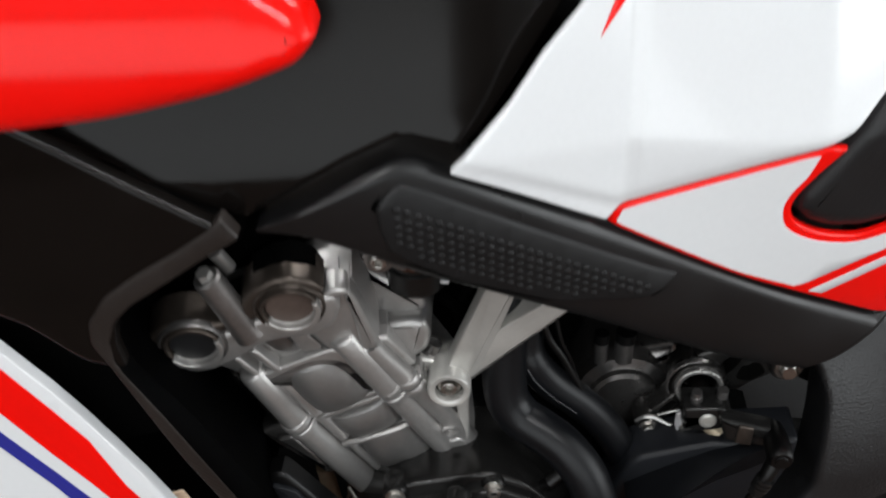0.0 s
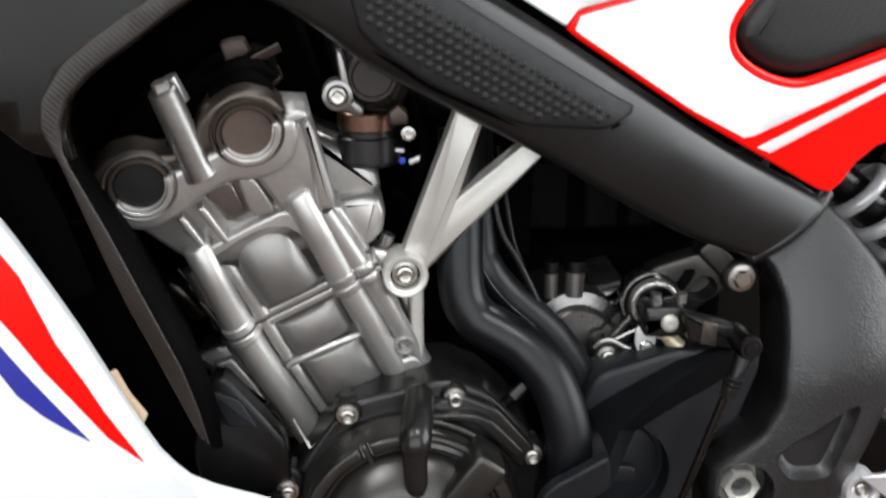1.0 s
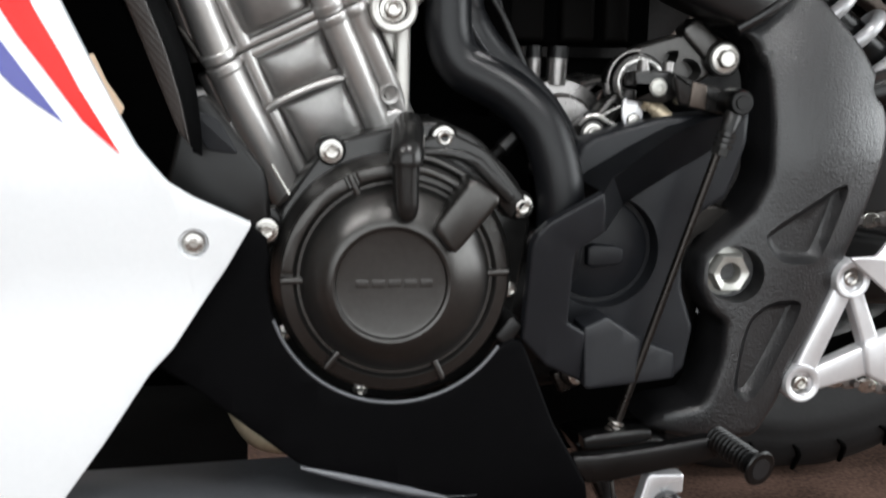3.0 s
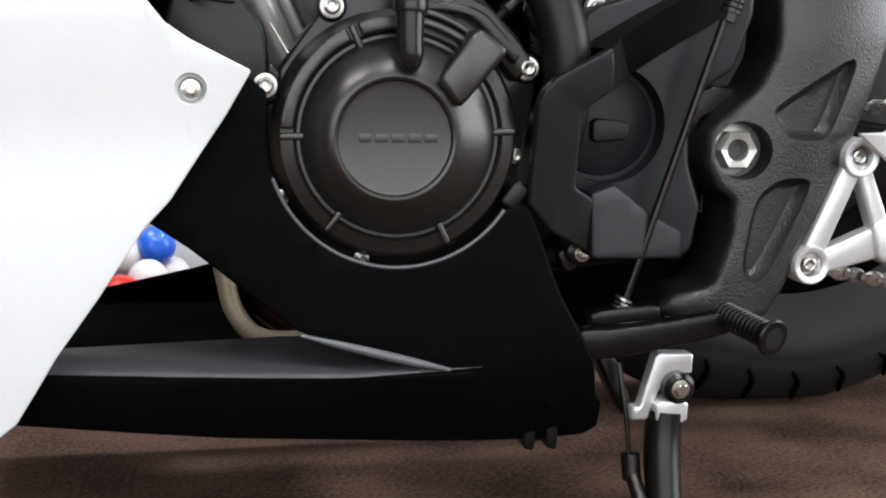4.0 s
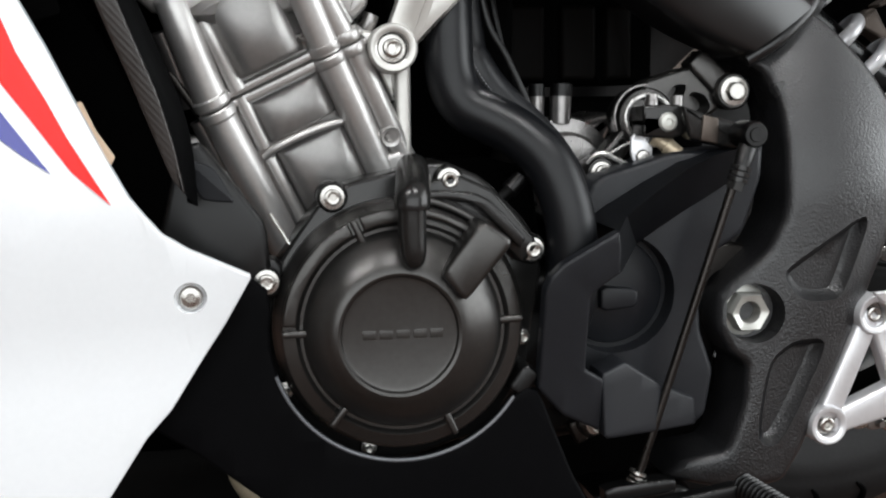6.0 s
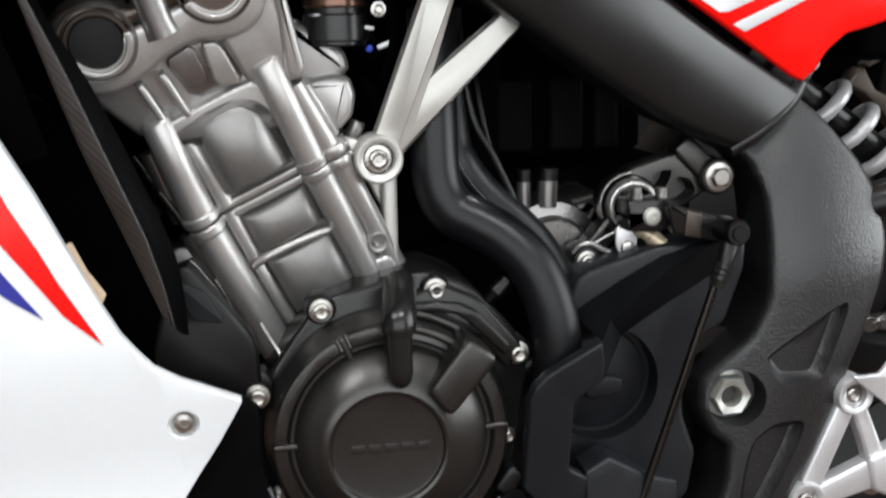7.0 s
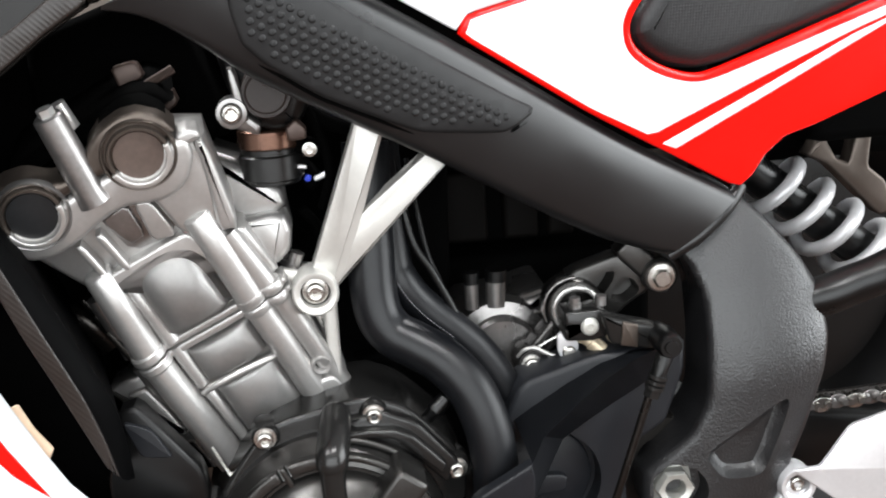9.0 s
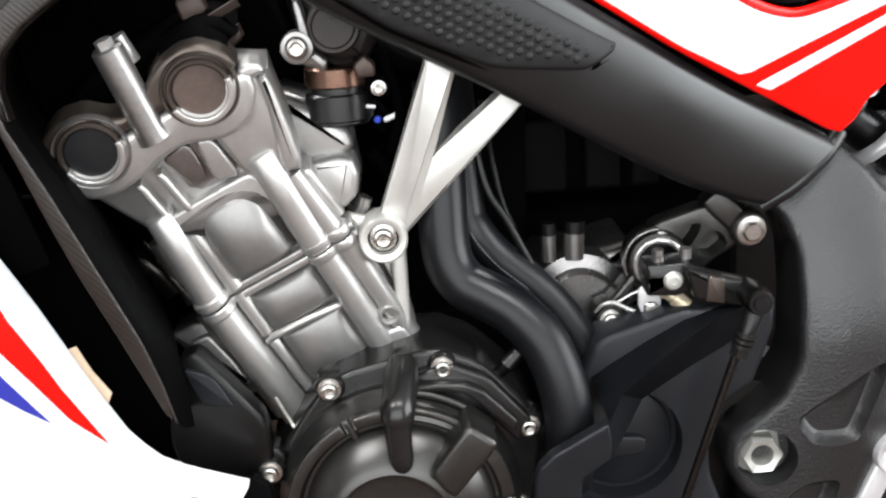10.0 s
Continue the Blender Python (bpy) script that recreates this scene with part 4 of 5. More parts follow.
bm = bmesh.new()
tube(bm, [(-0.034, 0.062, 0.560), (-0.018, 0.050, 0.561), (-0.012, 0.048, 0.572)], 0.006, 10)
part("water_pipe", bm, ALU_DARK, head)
# left-hand pipe flange low on the cylinder
bm = bmesh.new()
plate(bm, [(-0.1655, 0.4780), (-0.1474, 0.4870), (-0.1300, 0.4880), (-0.105, 0.455), (-0.0960, 0.430), (-0.1125, 0.4265), (-0.1275, 0.4442), (-0.149, 0.4600)], 0.040, 0.04, 0.004, (0.1, 1))
plate(bm, [(-0.1500, 0.4745), (-0.1350, 0.4800), (-0.1170, 0.455), (-0.1080, 0.437), (-0.1220, 0.4465), (-0.1400, 0.4610)], 0.034, 0.02, 0.003, (0.1, 1))
part("exhaust_flange", bm, ALU_DARK, barrel, "grey cast exhaust-side flange")
bm = bmesh.new()
for k in range(3):
    plate(bm, bar((-0.172 + 0.008 * k, 0.555 - 0.012 * k), (-0.148 + 0.008 * k, 0.520 - 0.012 * k), 0.006), 0.03 - 0.004 * k, 0.03, 0.002)
tube(bm, [(-0.20, 0.06, 0.535), (-0.175, 0.055, 0.53), (-0.16, 0.06, 0.51)], 0.012, 12)
part("exhaust_port", bm, DARK_STEEL, barrel)
bm = bmesh.new()
tube(bm, [(-0.090, 0.020, 0.432), (-0.071, 0.008, 0.400)], 0.0014, 8, 1)
part("locating_wire", bm, STEEL, barrel)

# forked silver engine hanger
bm = bmesh.new()
left_arm = [(-0.0055, 0.553), (0.0360, 0.667), (0.0400, 0.680), (0.0630, 0.680), (0.0580, 0.664), (0.0410, 0.6090), (0.0230, 0.5600), (0.010, 0.540)]
right_arm = [(0.0010, 0.543), (0.0180, 0.5800), (0.0415, 0.6060), (0.0890, 0.6450), (0.100, 0.6560), (0.1170, 0.6490), (0.1045, 0.6370), (0.0210, 0.5525), (0.010, 0.538)]
plate(bm, left_arm, yfun=lambda x, z: 0.0300 - 0.10 * (z - 0.55), thick=0.02, bevel=0.0018, soft=(0.05, 1), steps=2)
plate(bm, right_arm, yfun=lambda x, z: 0.0308 - 0.10 * (z - 0.55), thick=0.02, bevel=0.0018, soft=(0.05, 1), steps=2)
hanger = part("engine_hanger", bm, BRACKET, bike, "pale silver forked engine hanger bracket")
bm = bmesh.new()
plate(bm, [(0.003, 0.545), (0.0145, 0.545), (0.0140, 0.466), (0.006, 0.476), (0.0035, 0.50)], 0.040, 0.02, 0.003)
plate(bm, bar((-0.030, 0.556), (0.0, 0.549), 0.014), 0.040, 0.03, 0.003)
plate(bm, [(-0.012, 0.540), (0.004, 0.535), (0.004, 0.505)], 0.046, 0.02, 0.002)
part("lower_arm", bm, BRACKET, hanger)
bm = bmesh.new()
lathe(bm, -0.001, 0.5465, [(0, 0.026), (0.0115, 0.026), (0.0115, 0.0185), (0.0135, 0.017), (0.0160, 0.017), (0.0175, 0.0195), (0.0175, 0.046)], 44)
part("hanger_boss", bm, BRACKET, hanger)
bm = bmesh.new()
lathe(bm, -0.001, 0.5465, [(0, 0.0255), (0.0110, 0.0255), (0.0114, 0.0262)], 32)
part("washer", bm, DARK_STEEL, hanger)
bolt(hanger, -0.001, 0.0268, 0.5465, 0.0078, "socket", STEEL)

# hoses
bm = bmesh.new()
tube(bm, [(0.046, 0.062, 0.650), (0.0435, 0.050, 0.575), (0.0440, 0.041, 0.527), (0.0540, 0.035, 0.5055), (0.0710, 0.028, 0.4955), (0.0900, 0.020, 0.4840), (0.1085, 0.009, 0.4640), (0.1190, 0.001, 0.4370), (0.1235, -0.002, 0.4080), (0.1245, 0.002, 0.375), (0.124, 0.014, 0.350)], 0.0182, 24, 8)
part("coolant_hose", bm, HOSE, bike, "thick black rubber coolant hose")
bm = bmesh.new()
way = [(0.058, 0.085, 0.650), (0.0605, 0.072, 0.559), (0.0665, 0.066, 0.535), (0.083, 0.066, 0.512), (0.106, 0.066, 0.4905), (0.125, 0.066, 0.470), (0.141, 0.066, 0.444), (0.150, 0.068, 0.418), (0.155, 0.072, 0.380)]
tube(bm, way, 0.0150, 22, 8)
hose_b = part("coolant_hose", bm, HOSE, bike, "black rubber coolant hose with faint print")
line = spline(way, 20)
for k in range(34, 80, 2):
    p, q = line[k], line[k + 1]
    d = (q - p).normalized()
    n = Vector((-d.z, 0, d.x)) * -0.0020
    off = n + Vector((0, -0.0147, 0))
    bm = bmesh.new()
    tube(bm, [p + off, p + off + d * 0.0016], 0.00045, 6, 1)
    part("print_bar", bm, PRINT, hose_b, "faint white printed bar")
bm = bmesh.new()
tube(bm, [(0.066, 0.075, 0.64), (0.076, 0.066, 0.572), (0.0915, 0.064, 0.541), (0.1085, 0.064, 0.504), (0.118, 0.066, 0.480)], 0.0032, 10)
tube(bm, [(0.078, 0.085, 0.63), (0.088, 0.075, 0.56), (0.098, 0.075, 0.530), (0.106, 0.08, 0.50)], 0.0022, 8)
part("cable", bm, SATIN_BLACK, bike, "thin black cables behind the hoses")
# added black backing that keeps the floor from showing through behind the hoses
bm = bmesh.new()
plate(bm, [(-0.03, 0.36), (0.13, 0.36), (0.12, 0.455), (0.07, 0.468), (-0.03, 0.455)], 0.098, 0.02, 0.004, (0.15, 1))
part("hose_gap_backing", bm, MATT_BLACK, bike, "black backing sheet added in the dark gap behind the hoses")
bm = bmesh.new()
plate(bm, [(0.07, 0.150), (0.225, 0.150), (0.300, 0.195), (0.325, 0.280), (0.07, 0.280)], 0.150, 0.16, 0.015, (0.12, 2))
part("exhaust_chamber", bm, MATT_BLACK, bike, "black exhaust collector chamber under the engine")
# transmission top and shift shaft
bm = bmesh.new()
plate(bm, [(0.10, 0.43), (0.116, 0.486), (0.165, 0.492), (0.195, 0.500), (0.200, 0.49), (0.190, 0.47), (0.20, 0.43)], 0.125, 0.12, 0.012, (0.15, 1))
lathe(bm, 0.152, 0.452, [(0, 0.105), (0.028, 0.105), (0.031, 0.108), (0.0315, 0.114), (0.042, 0.116), (0.045, 0.13)], 36)
tube(bm, [(0.1285, 0.118, 0.49), (0.1290, 0.118, 0.513)], 0.0064, 14, 1)
tube(bm, [(0.149, 0.120, 0.49), (0.150, 0.120, 0.513)], 0.0088, 18, 1)
part("gearbox_case", bm, ALU_DARK, bike, "silver cast gearbox case")
bm = bmesh.new()
tube(bm, [(0.150, 0.120, 0.512), (0.1505, 0.12, 0.522)], 0.0092, 14, 1)
tube(bm, [(0.129, 0.118, 0.512), (0.129, 0.118, 0.522)], 0.0068, 12, 1)
part("sensor_boot", bm, SATIN_BLACK, bike)
bm = bmesh.new()
plate(bm, [(0.1965, 0.5060), (0.2090, 0.5225), (0.2485, 0.5345), (0.2690, 0.5270), (0.2760, 0.5110), (0.2745, 0.5000), (0.2560, 0.4890), (0.2447, 0.4790), (0.2278, 0.4850), (0.1980, 0.4850)], 0.090, 0.02, 0.003, (0.12, 1),
      holes=[([(0.2220, 0.5015), (0.2340, 0.5195), (0.2465, 0.5205), (0.2440, 0.5110), (0.2330, 0.4965)], 0.017, 0.002), ([(0.2490, 0.5150), (0.2620, 0.5120), (0.2680, 0.5010), (0.2550, 0.4905), (0.2410, 0.4945)], 0.017, 0.002)])
shift_case = part("shift_housing", bm, COVER, bike, "dark cast housing with webs round the gear-shift shaft")
bm = bmesh.new()
lathe(bm, 0.210, 0.4935, [(0.0150, 0.096), (0.0150, 0.086), (0.0170, 0.083), (0.0225, 0.083), (0.0245, 0.086), (0.0245, 0.110)], 40)
part("shaft_boss", bm, COVER, shift_case)
bm = bmesh.new()
lathe(bm, 0.210, 0.4935, [(0, 0.098), (0.0145, 0.098), (0.0150, 0.110)], 32)
part("shaft_seal", bm, MATT_BLACK, shift_case)
bm = bmesh.new()
tube(bm, [(0.210, 0.098, 0.4935), (0.210, 0.045, 0.4925)], 0.0085, 18, 1)
part("shift_shaft", bm, DARK_STEEL, shift_case)
bm = bmesh.new()
plate(bm, [(0.1900, 0.4870), (0.1700, 0.4640), (0.1605, 0.4520), (0.1680, 0.4420), (0.1800, 0.4480), (0.1990, 0.4735)], 0.080, 0.02, 0.003, (0.14, 2), holes=[([(0.1880, 0.4790), (0.1760, 0.4630), (0.1820, 0.4590), (0.1940, 0.4730)], 0.012, 0.001)])
lathe(bm, 0.170, 0.452, [(0.0125, 0.10), (0.0125, 0.078), (0.0105, 0.0745), (0, 0.0745)], 22)
part("housing_web", bm, COVER, shift_case)
bm = bmesh.new()
plate(bm, bar((0.2520, 0.5420), (0.2830, 0.5110), 0.0200), 0.086, 0.02, 0.003)
lathe(bm, 0.2825, 0.514, [(0.0150, 0.11), (0.0150, 0.0835), (0.0130, 0.0815), (0, 0.0815)], 26)
part("housing_web", bm, COVER, shift_case)
bm = bmesh.new()
plate(bm, disc(0.210, 0.4935, 0.0208, 28, -10, 250) + disc(0.210, 0.4935, 0.0160, 28, 250, -10), 0.0775, 0.008, 0.0016, None)
part("seal_ring", bm, LIP, shift_case, "bright ring round the shift shaft")
bm = bmesh.new()
plate(bm, disc(0.2085, 0.4945, 0.0262, 20, 85, 205) + disc(0.2085, 0.4945, 0.0242, 20, 205, 85), 0.0815, 0.006, 0.0006, None)
part("seal_ring", bm, ALU_DARK, shift_case)
bm = bmesh.new()
tube(bm, [(0.158, 0.074, 0.459), (0.164, 0.072, 0.4655), (0.172, 0.071, 0.4665), (0.180, 0.070, 0.4625), (0.188, 0.069, 0.4590), (0.198, 0.069, 0.4600)], [0.0012, 0.0018, 0.0020, 0.0020, 0.0019, 0.0012], 8)
tube(bm, [(0.176, 0.074, 0.4660), (0.186, 0.072, 0.4720), (0.197, 0.070, 0.4770)], 0.0013, 8)
part("spring_clip", bm, LIP, shift_case, "bent bright spring wire")
bolt(shift_case, 0.1695, 0.0735, 0.452, 0.0066, "socket", STEEL)
bolt(shift_case, 0.2825, 0.0810, 0.514, 0.0088, "hex", STEEL)
# black clamp with a slit, on the shaft, and its arm
bm = bmesh.new()
plate(bm, [(0.1925, 0.4800), (0.2143, 0.4782), (0.2260, 0.4810), (0.2302, 0.4905), (0.2290, 0.4990), (0.2215, 0.5042), (0.1925, 0.5038), (0.1925, 0.4920), (0.2060, 0.4914), (0.2060, 0.4896), (0.1925, 0.4890)], 0.0425, 0.026, 0.0022, (0.06, 1))
linkage = part("shift_linkage", bm, CASE, bike, "black gear-shift clamp, arm and rod")
bm = bmesh.new()
plate(bm, [(0.2190, 0.5035), (0.2315, 0.4990), (0.2630, 0.4900), (0.2740, 0.4835), (0.2705, 0.4705), (0.2600, 0.4700), (0.2425, 0.4742), (0.2255, 0.4780)], 0.0315, 0.016, 0.0030, (0.10, 1))
part("shift_arm", bm, CASE, linkage)
# flat facet of the black arm; its brownish reflection is put into the colour
bm = bmesh.new()
plate(bm, [(0.2355, 0.4965), (0.2480, 0.4930), (0.2475, 0.4738), (0.2335, 0.4768)], 0.0298, 0.006, 0.0012, (0.05, 1))
part("arm_face", bm, HEAD_COVER, linkage)
bm = bmesh.new()
tube(bm, [(0.2030, 0.054, 0.502), (0.2030, 0.054, 0.5075), (0.2030, 0.054, 0.5080), (0.2030, 0.054, 0.5125)], [0.0052, 0.0052, 0.0044, 0.0044], 14, 1)
tube(bm, [(0.2250, 0.058, 0.503), (0.2252, 0.058, 0.5110)], 0.0048, 14, 1)
part("clamp_bolt", bm, ALU_DARK, linkage)
bolt(linkage, 0.212, 0.0418, 0.491, 0.0074, "button", NUT, "pale round button bolt")
bm = bmesh.new()
plate(bm, [(0.1895, 0.4815), (0.2055, 0.4815), (0.2070, 0.4671), (0.2035, 0.4602), (0.1985, 0.4572), (0.1915, 0.4602), (0.1890, 0.4672)], 0.060, 0.003, 0.0008, (0.15, 1))
part("indicator_tab", bm, POLISHED, linkage, "pale zinc tab")
bolt(linkage, 0.1985, 0.0595, 0.4640, 0.0058, "button", STEEL)
bm = bmesh.new()
tube(bm, [(0.2085, 0.060, 0.4795), (0.2120, 0.058, 0.4765), (0.2122, 0.058, 0.4763), (0.2160, 0.056, 0.4730), (0.2162, 0.056, 0.4728), (0.2250, 0.052, 0.4655)], [0.0070, 0.0070, 0.0058, 0.0058, 0.0068, 0.0060], 16, 1)
part("cable_fitting", bm, BRASS, linkage, "small brass-coloured fitting")
bm = bmesh.new()
lathe(bm, 0.2668, 0.4812, [(0, 0.0035), (0.0050, 0.0035), (0.0056, 0.0050), (0.0084, 0.0050), (0.0100, 0.0075), (0.0106, 0.012), (0.0104, 0.030), (0.008, 0.045)], 26)
tube(bm, [(0.2640, 0.014, 0.4720), (0.2590, 0.010, 0.4620), (0.2562, 0.009, 0.4560)], [0.0072, 0.0064, 0.0060], 16, 3)
part("rod_end", bm, SATIN_BLACK, linkage)
bm = bmesh.new()
for k in range(3):
    tube(bm, [(0.2575 - 0.0014 * k, 0.009, 0.4580 - 0.0042 * k), (0.2566 - 0.0014 * k, 0.009, 0.4550 - 0.0042 * k)], 0.0078, 18, 1)
tube(bm, [(0.2535, 0.009, 0.4465), (0.2515, 0.009, 0.4405)], 0.0070, 6, 1)
part("rod_collar", bm, CASE, linkage)
bm = bmesh.new()
tube(bm, [(0.250, 0.009, 0.442), (0.179, 0.012, 0.222)], 0.0034, 10, 1)
part("shift_rod", bm, DARK_STEEL, linkage)
bm = bmesh.new()
for k in range(4):
    tube(bm, [(0.180 - 0.0012 * k, 0.012, 0.228 - 0.0035 * k), (0.1792 - 0.0012 * k, 0.012, 0.2262 - 0.0035 * k)], 0.007 - 0.0008 * (k % 2), 6 if k % 2 else 14, 1)
part("lock_nut", bm, STEEL, linkage)
bm = bmesh.new()
plate(bm, [(0.138, 0.2085), (0.160, 0.2085), (0.200, 0.2125), (0.2549, 0.2205), (0.2640, 0.2145), (0.2600, 0.2030), (0.222, 0.1950), (0.168, 0.1860), (0.1495, 0.1855), (0.138, 0.196)], -0.012, 0.012, 0.003, (0.12, 1))
plate(bm, bar((0.150, 0.214), (0.206, 0.219), 0.012), 0.000, 0.015, 0.003)
part("shift_lever", bm, SATIN_BLACK, linkage, "black gear lever with a rubber-covered peg")
bm = bmesh.new()
prof = [(0.2560, -0.006, 0.2170), (0.2725, -0.056, 0.2090)]
a, b = Vector(prof[0]), Vector(prof[1])
stops = [j / 48 for j in range(49)]
tube(bm, [a.lerp(b, j) for j in stops], [0.0105 if j % 4 < 2 else 0.0088 for j in range(45)] + [0.0118, 0.0142, 0.0142, 0.0130], 20, 1)
part("peg_rubber", bm, SATIN_BLACK, linkage)
bm = bmesh.new()
tube(bm, [a.lerp(b, 0.99), a.lerp(b, 1.006)], 0.0085, 22, 1)
part("peg_cap", bm, CAP, linkage)

# front sprocket cover
bm = bmesh.new()
plate(bm, [(0.125, 0.300), (0.125, 0.395), (0.151, 0.445), (0.160, 0.452), (0.215, 0.468), (0.263, 0.471), (0.289, 0.473), (0.288, 0.447), (0.273, 0.404), (0.251, 0.390), (0.238, 0.358), (0.240, 0.328), (0.251, 0.297), (0.245, 0.262),
           (0.234, 0.252), (0.208, 0.256), (0.150, 0.262)], 0.038, 0.04, 0.005, (0.08, 1), holes=[(disc(0.171, 0.361, 0.0465, 24), 0.018, 0.001)])
guard = part("sprocket_cover", bm, GUARD, bike, "faceted black plastic sprocket cover")


def face_y(x, z):
    return -0.041 + 0.2 * (0.388 - z) + 0.12 * (x - 0.10)


bm = bmesh.new()
plate(bm, [(0.092, 0.306), (0.0925, 0.330), (0.0935, 0.378), (0.097, 0.388), (0.106, 0.397), (0.146, 0.4185), (0.1485, 0.406), (0.1490, 0.388), (0.1275, 0.3735), (0.1270, 0.318), (0.142, 0.309), (0.143, 0.268), (0.112, 0.284)],
      yfun=face_y, thick=0.012, bevel=0.0025, soft=(0.05, 1), cut=0.02)
part("guard_face", bm, GUARD, guard)
crest = [(0.1465, -0.0385, 0.4178), (0.161, -0.012, 0.4260), (0.190, 0.002, 0.4425), (0.218, 0.014, 0.4575), (0.243, 0.026, 0.4655), (0.264, 0.033, 0.4700)]
foot = [(0.1490, -0.0345, 0.388), (0.186, 0.037, 0.399), (0.204, 0.037, 0.411), (0.226, 0.037, 0.4245), (0.250, 0.037, 0.438), (0.272, 0.037, 0.452)]
back = [(0.147, 0.045, 0.420), (0.162, 0.045, 0.430), (0.191, 0.045, 0.447), (0.219, 0.043, 0.4615), (0.243, 0.041, 0.4685), (0.264, 0.0365, 0.4710)]
bm = bmesh.new()
grid = [[bm.verts.new(p) for p in row] for row in (back, crest, foot)]
for r, u in zip(grid, grid[1:]):
    for i in range(5):
        bm.faces.new((r[i], r[i + 1], u[i + 1], u[i]))
bmesh.ops.solidify(bm, geom=bm.faces[:], thickness=0.003)
part("guard_fin", bm, GUARD, guard, sharp=20)
bm = bmesh.new()
plate(bm, [(0.1405, 0.3130), (0.162, 0.3185), (0.202, 0.2915), (0.232, 0.278), (0.234, 0.256), (0.204, 0.258), (0.143, 0.264)], yfun=lambda x, z: min(0.035, -0.020 + 0.55 * max(0.0, x - 0.141)), thick=0.03, bevel=0.0025, soft=(0.05, 1), cut=0.012)
part("guard_rib", bm, GUARD, guard)
bm = bmesh.new()
plate(bm, [(0.160, 0.366), (0.190, 0.363), (0.1905, 0.349), (0.160, 0.346)], 0.044, 0.02, 0.002)
part("guard_tab", bm, GUARD, guard)
bm = bmesh.new()
lathe(bm, 0.171, 0.361, [(0, 0.052), (0.0395, 0.052), (0.041, 0.053), (0.0415, 0.0555), (0.0462, 0.0555)], 40)
part("sprocket_disc", bm, GUARD, guard)
bm = bmesh.new()
lathe(bm, 0.149, 0.261, [(0.010, 0.06), (0.010, 0.032), (0.006, 0.030), (0, 0.030)], 18)
plate(bm, bar((0.138, 0.262), (0.146, 0.245), 0.012), 0.04, 0.01, 0.002)
part("guard_lug", bm, DARK_STEEL, guard)
bolt(guard, 0.150, 0.028, 0.261, 0.005, "socket", STEEL)

# belly pan
def pan_y(x, z):
    return -0.026 + 2.2 * max(0.0, 0.185 - z) ** 1.6 + 0.10 * max(0.0, x - 0.06)


bm = bmesh.new()
arc = [(CX + 0.0915 * math.cos(radians(q)), CZ + 0.0915 * math.sin(radians(q))) for q in range(-30, -194, -8)]
plate(bm, [(0.093, 0.305), (0.084, 0.307)] + arc[1:] + [(-0.095, 0.385), (-0.106, 0.394), (-0.19, 0.33), (-0.20, 0.31), (-0.172, 0.293), (-0.147, 0.276), (-0.109, 0.245), (-0.072, 0.2150), (0.036, 0.1862), (0.050, 0.1855), (0.050, 0.1845), (0.010, 0.1835), (-0.02, 0.1835), (-0.124, 0.1865), (-0.30, 0.1955),
           (-0.30, 0.157), (-0.267, 0.1527), (-0.190, 0.1425), (-0.125, 0.1343), (0.0, 0.1250), (0.110, 0.1185), (0.150, 0.1195), (0.1605, 0.1270), (0.1590, 0.1500), (0.1530, 0.1580), (0.1480, 0.188), (0.119, 0.240)], thick=0.006, bevel=0.0025, soft=(0.06, 1), yfun=pan_y, cut=0.02)
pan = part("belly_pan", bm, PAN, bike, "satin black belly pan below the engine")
bm = bmesh.new()
t = bmesh.new()
front = [(p.x, p.y, max(0.02, min(1.0, (0.062 - p.x) / 0.10))) for p in spline([(0.060, 0.1870, 0), (-0.02, 0.1885, 0), (-0.124, 0.1925, 0), (-0.30, 0.2015, 0)], 6)]
rows_ = []
for k in range(7):
    q = math.pi / 2 * k / 6
    rows_.append([t.verts.new((x, pan_y(x, z - 0.007) - 0.0008 + 0.030 * w * (1 - math.cos(q)), z - 0.007 * w * (1 - math.sin(q)))) for x, z, w in front])
for y, dz, fall in ((0.022, 0.004, 0.040), (0.042, 0.008, 0.080), (0.046, -0.030, 0.0)):
    rows_.append([t.verts.new((x, y, z + dz - fall * max(0.0, -0.075 - x))) for x, z, w in front])
for r, u in zip(rows_, rows_[1:]):
    for i in range(len(front) - 1):
        t.faces.new((r[i], r[i + 1], u[i + 1], u[i]))
bmesh.ops.solidify(t, geom=t.faces[:], thickness=0.003)
merge(bm, t)
far = bmesh.new()
plate(far, [(-0.42, 0.125), (-0.125, 0.125), (-0.110, 0.110), (0.10, 0.115), (0.10, 0.262), (-0.05, 0.225), (-0.147, 0.1945), (-0.241, 0.1745), (-0.42, 0.136)], 0.390, 0.006, 0.002, (0.1, 1))
block(far, -0.42, -0.112, 0.044, 0.388, 0.153, 0.157, 0.001)
part("pan_wall", far, MATT_BLACK, pan, "far black wall of the belly pan")
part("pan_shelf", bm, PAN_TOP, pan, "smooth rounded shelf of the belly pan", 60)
# edge beads in the paler colour, which draws the highlight along the pan's edges
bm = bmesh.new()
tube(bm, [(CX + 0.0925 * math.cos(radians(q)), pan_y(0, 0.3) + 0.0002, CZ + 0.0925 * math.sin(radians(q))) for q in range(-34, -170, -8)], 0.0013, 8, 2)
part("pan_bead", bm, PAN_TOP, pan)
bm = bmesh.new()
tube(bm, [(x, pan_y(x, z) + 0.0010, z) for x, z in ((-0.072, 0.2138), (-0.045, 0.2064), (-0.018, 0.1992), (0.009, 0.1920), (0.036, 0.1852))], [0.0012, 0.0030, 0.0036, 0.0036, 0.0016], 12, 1)
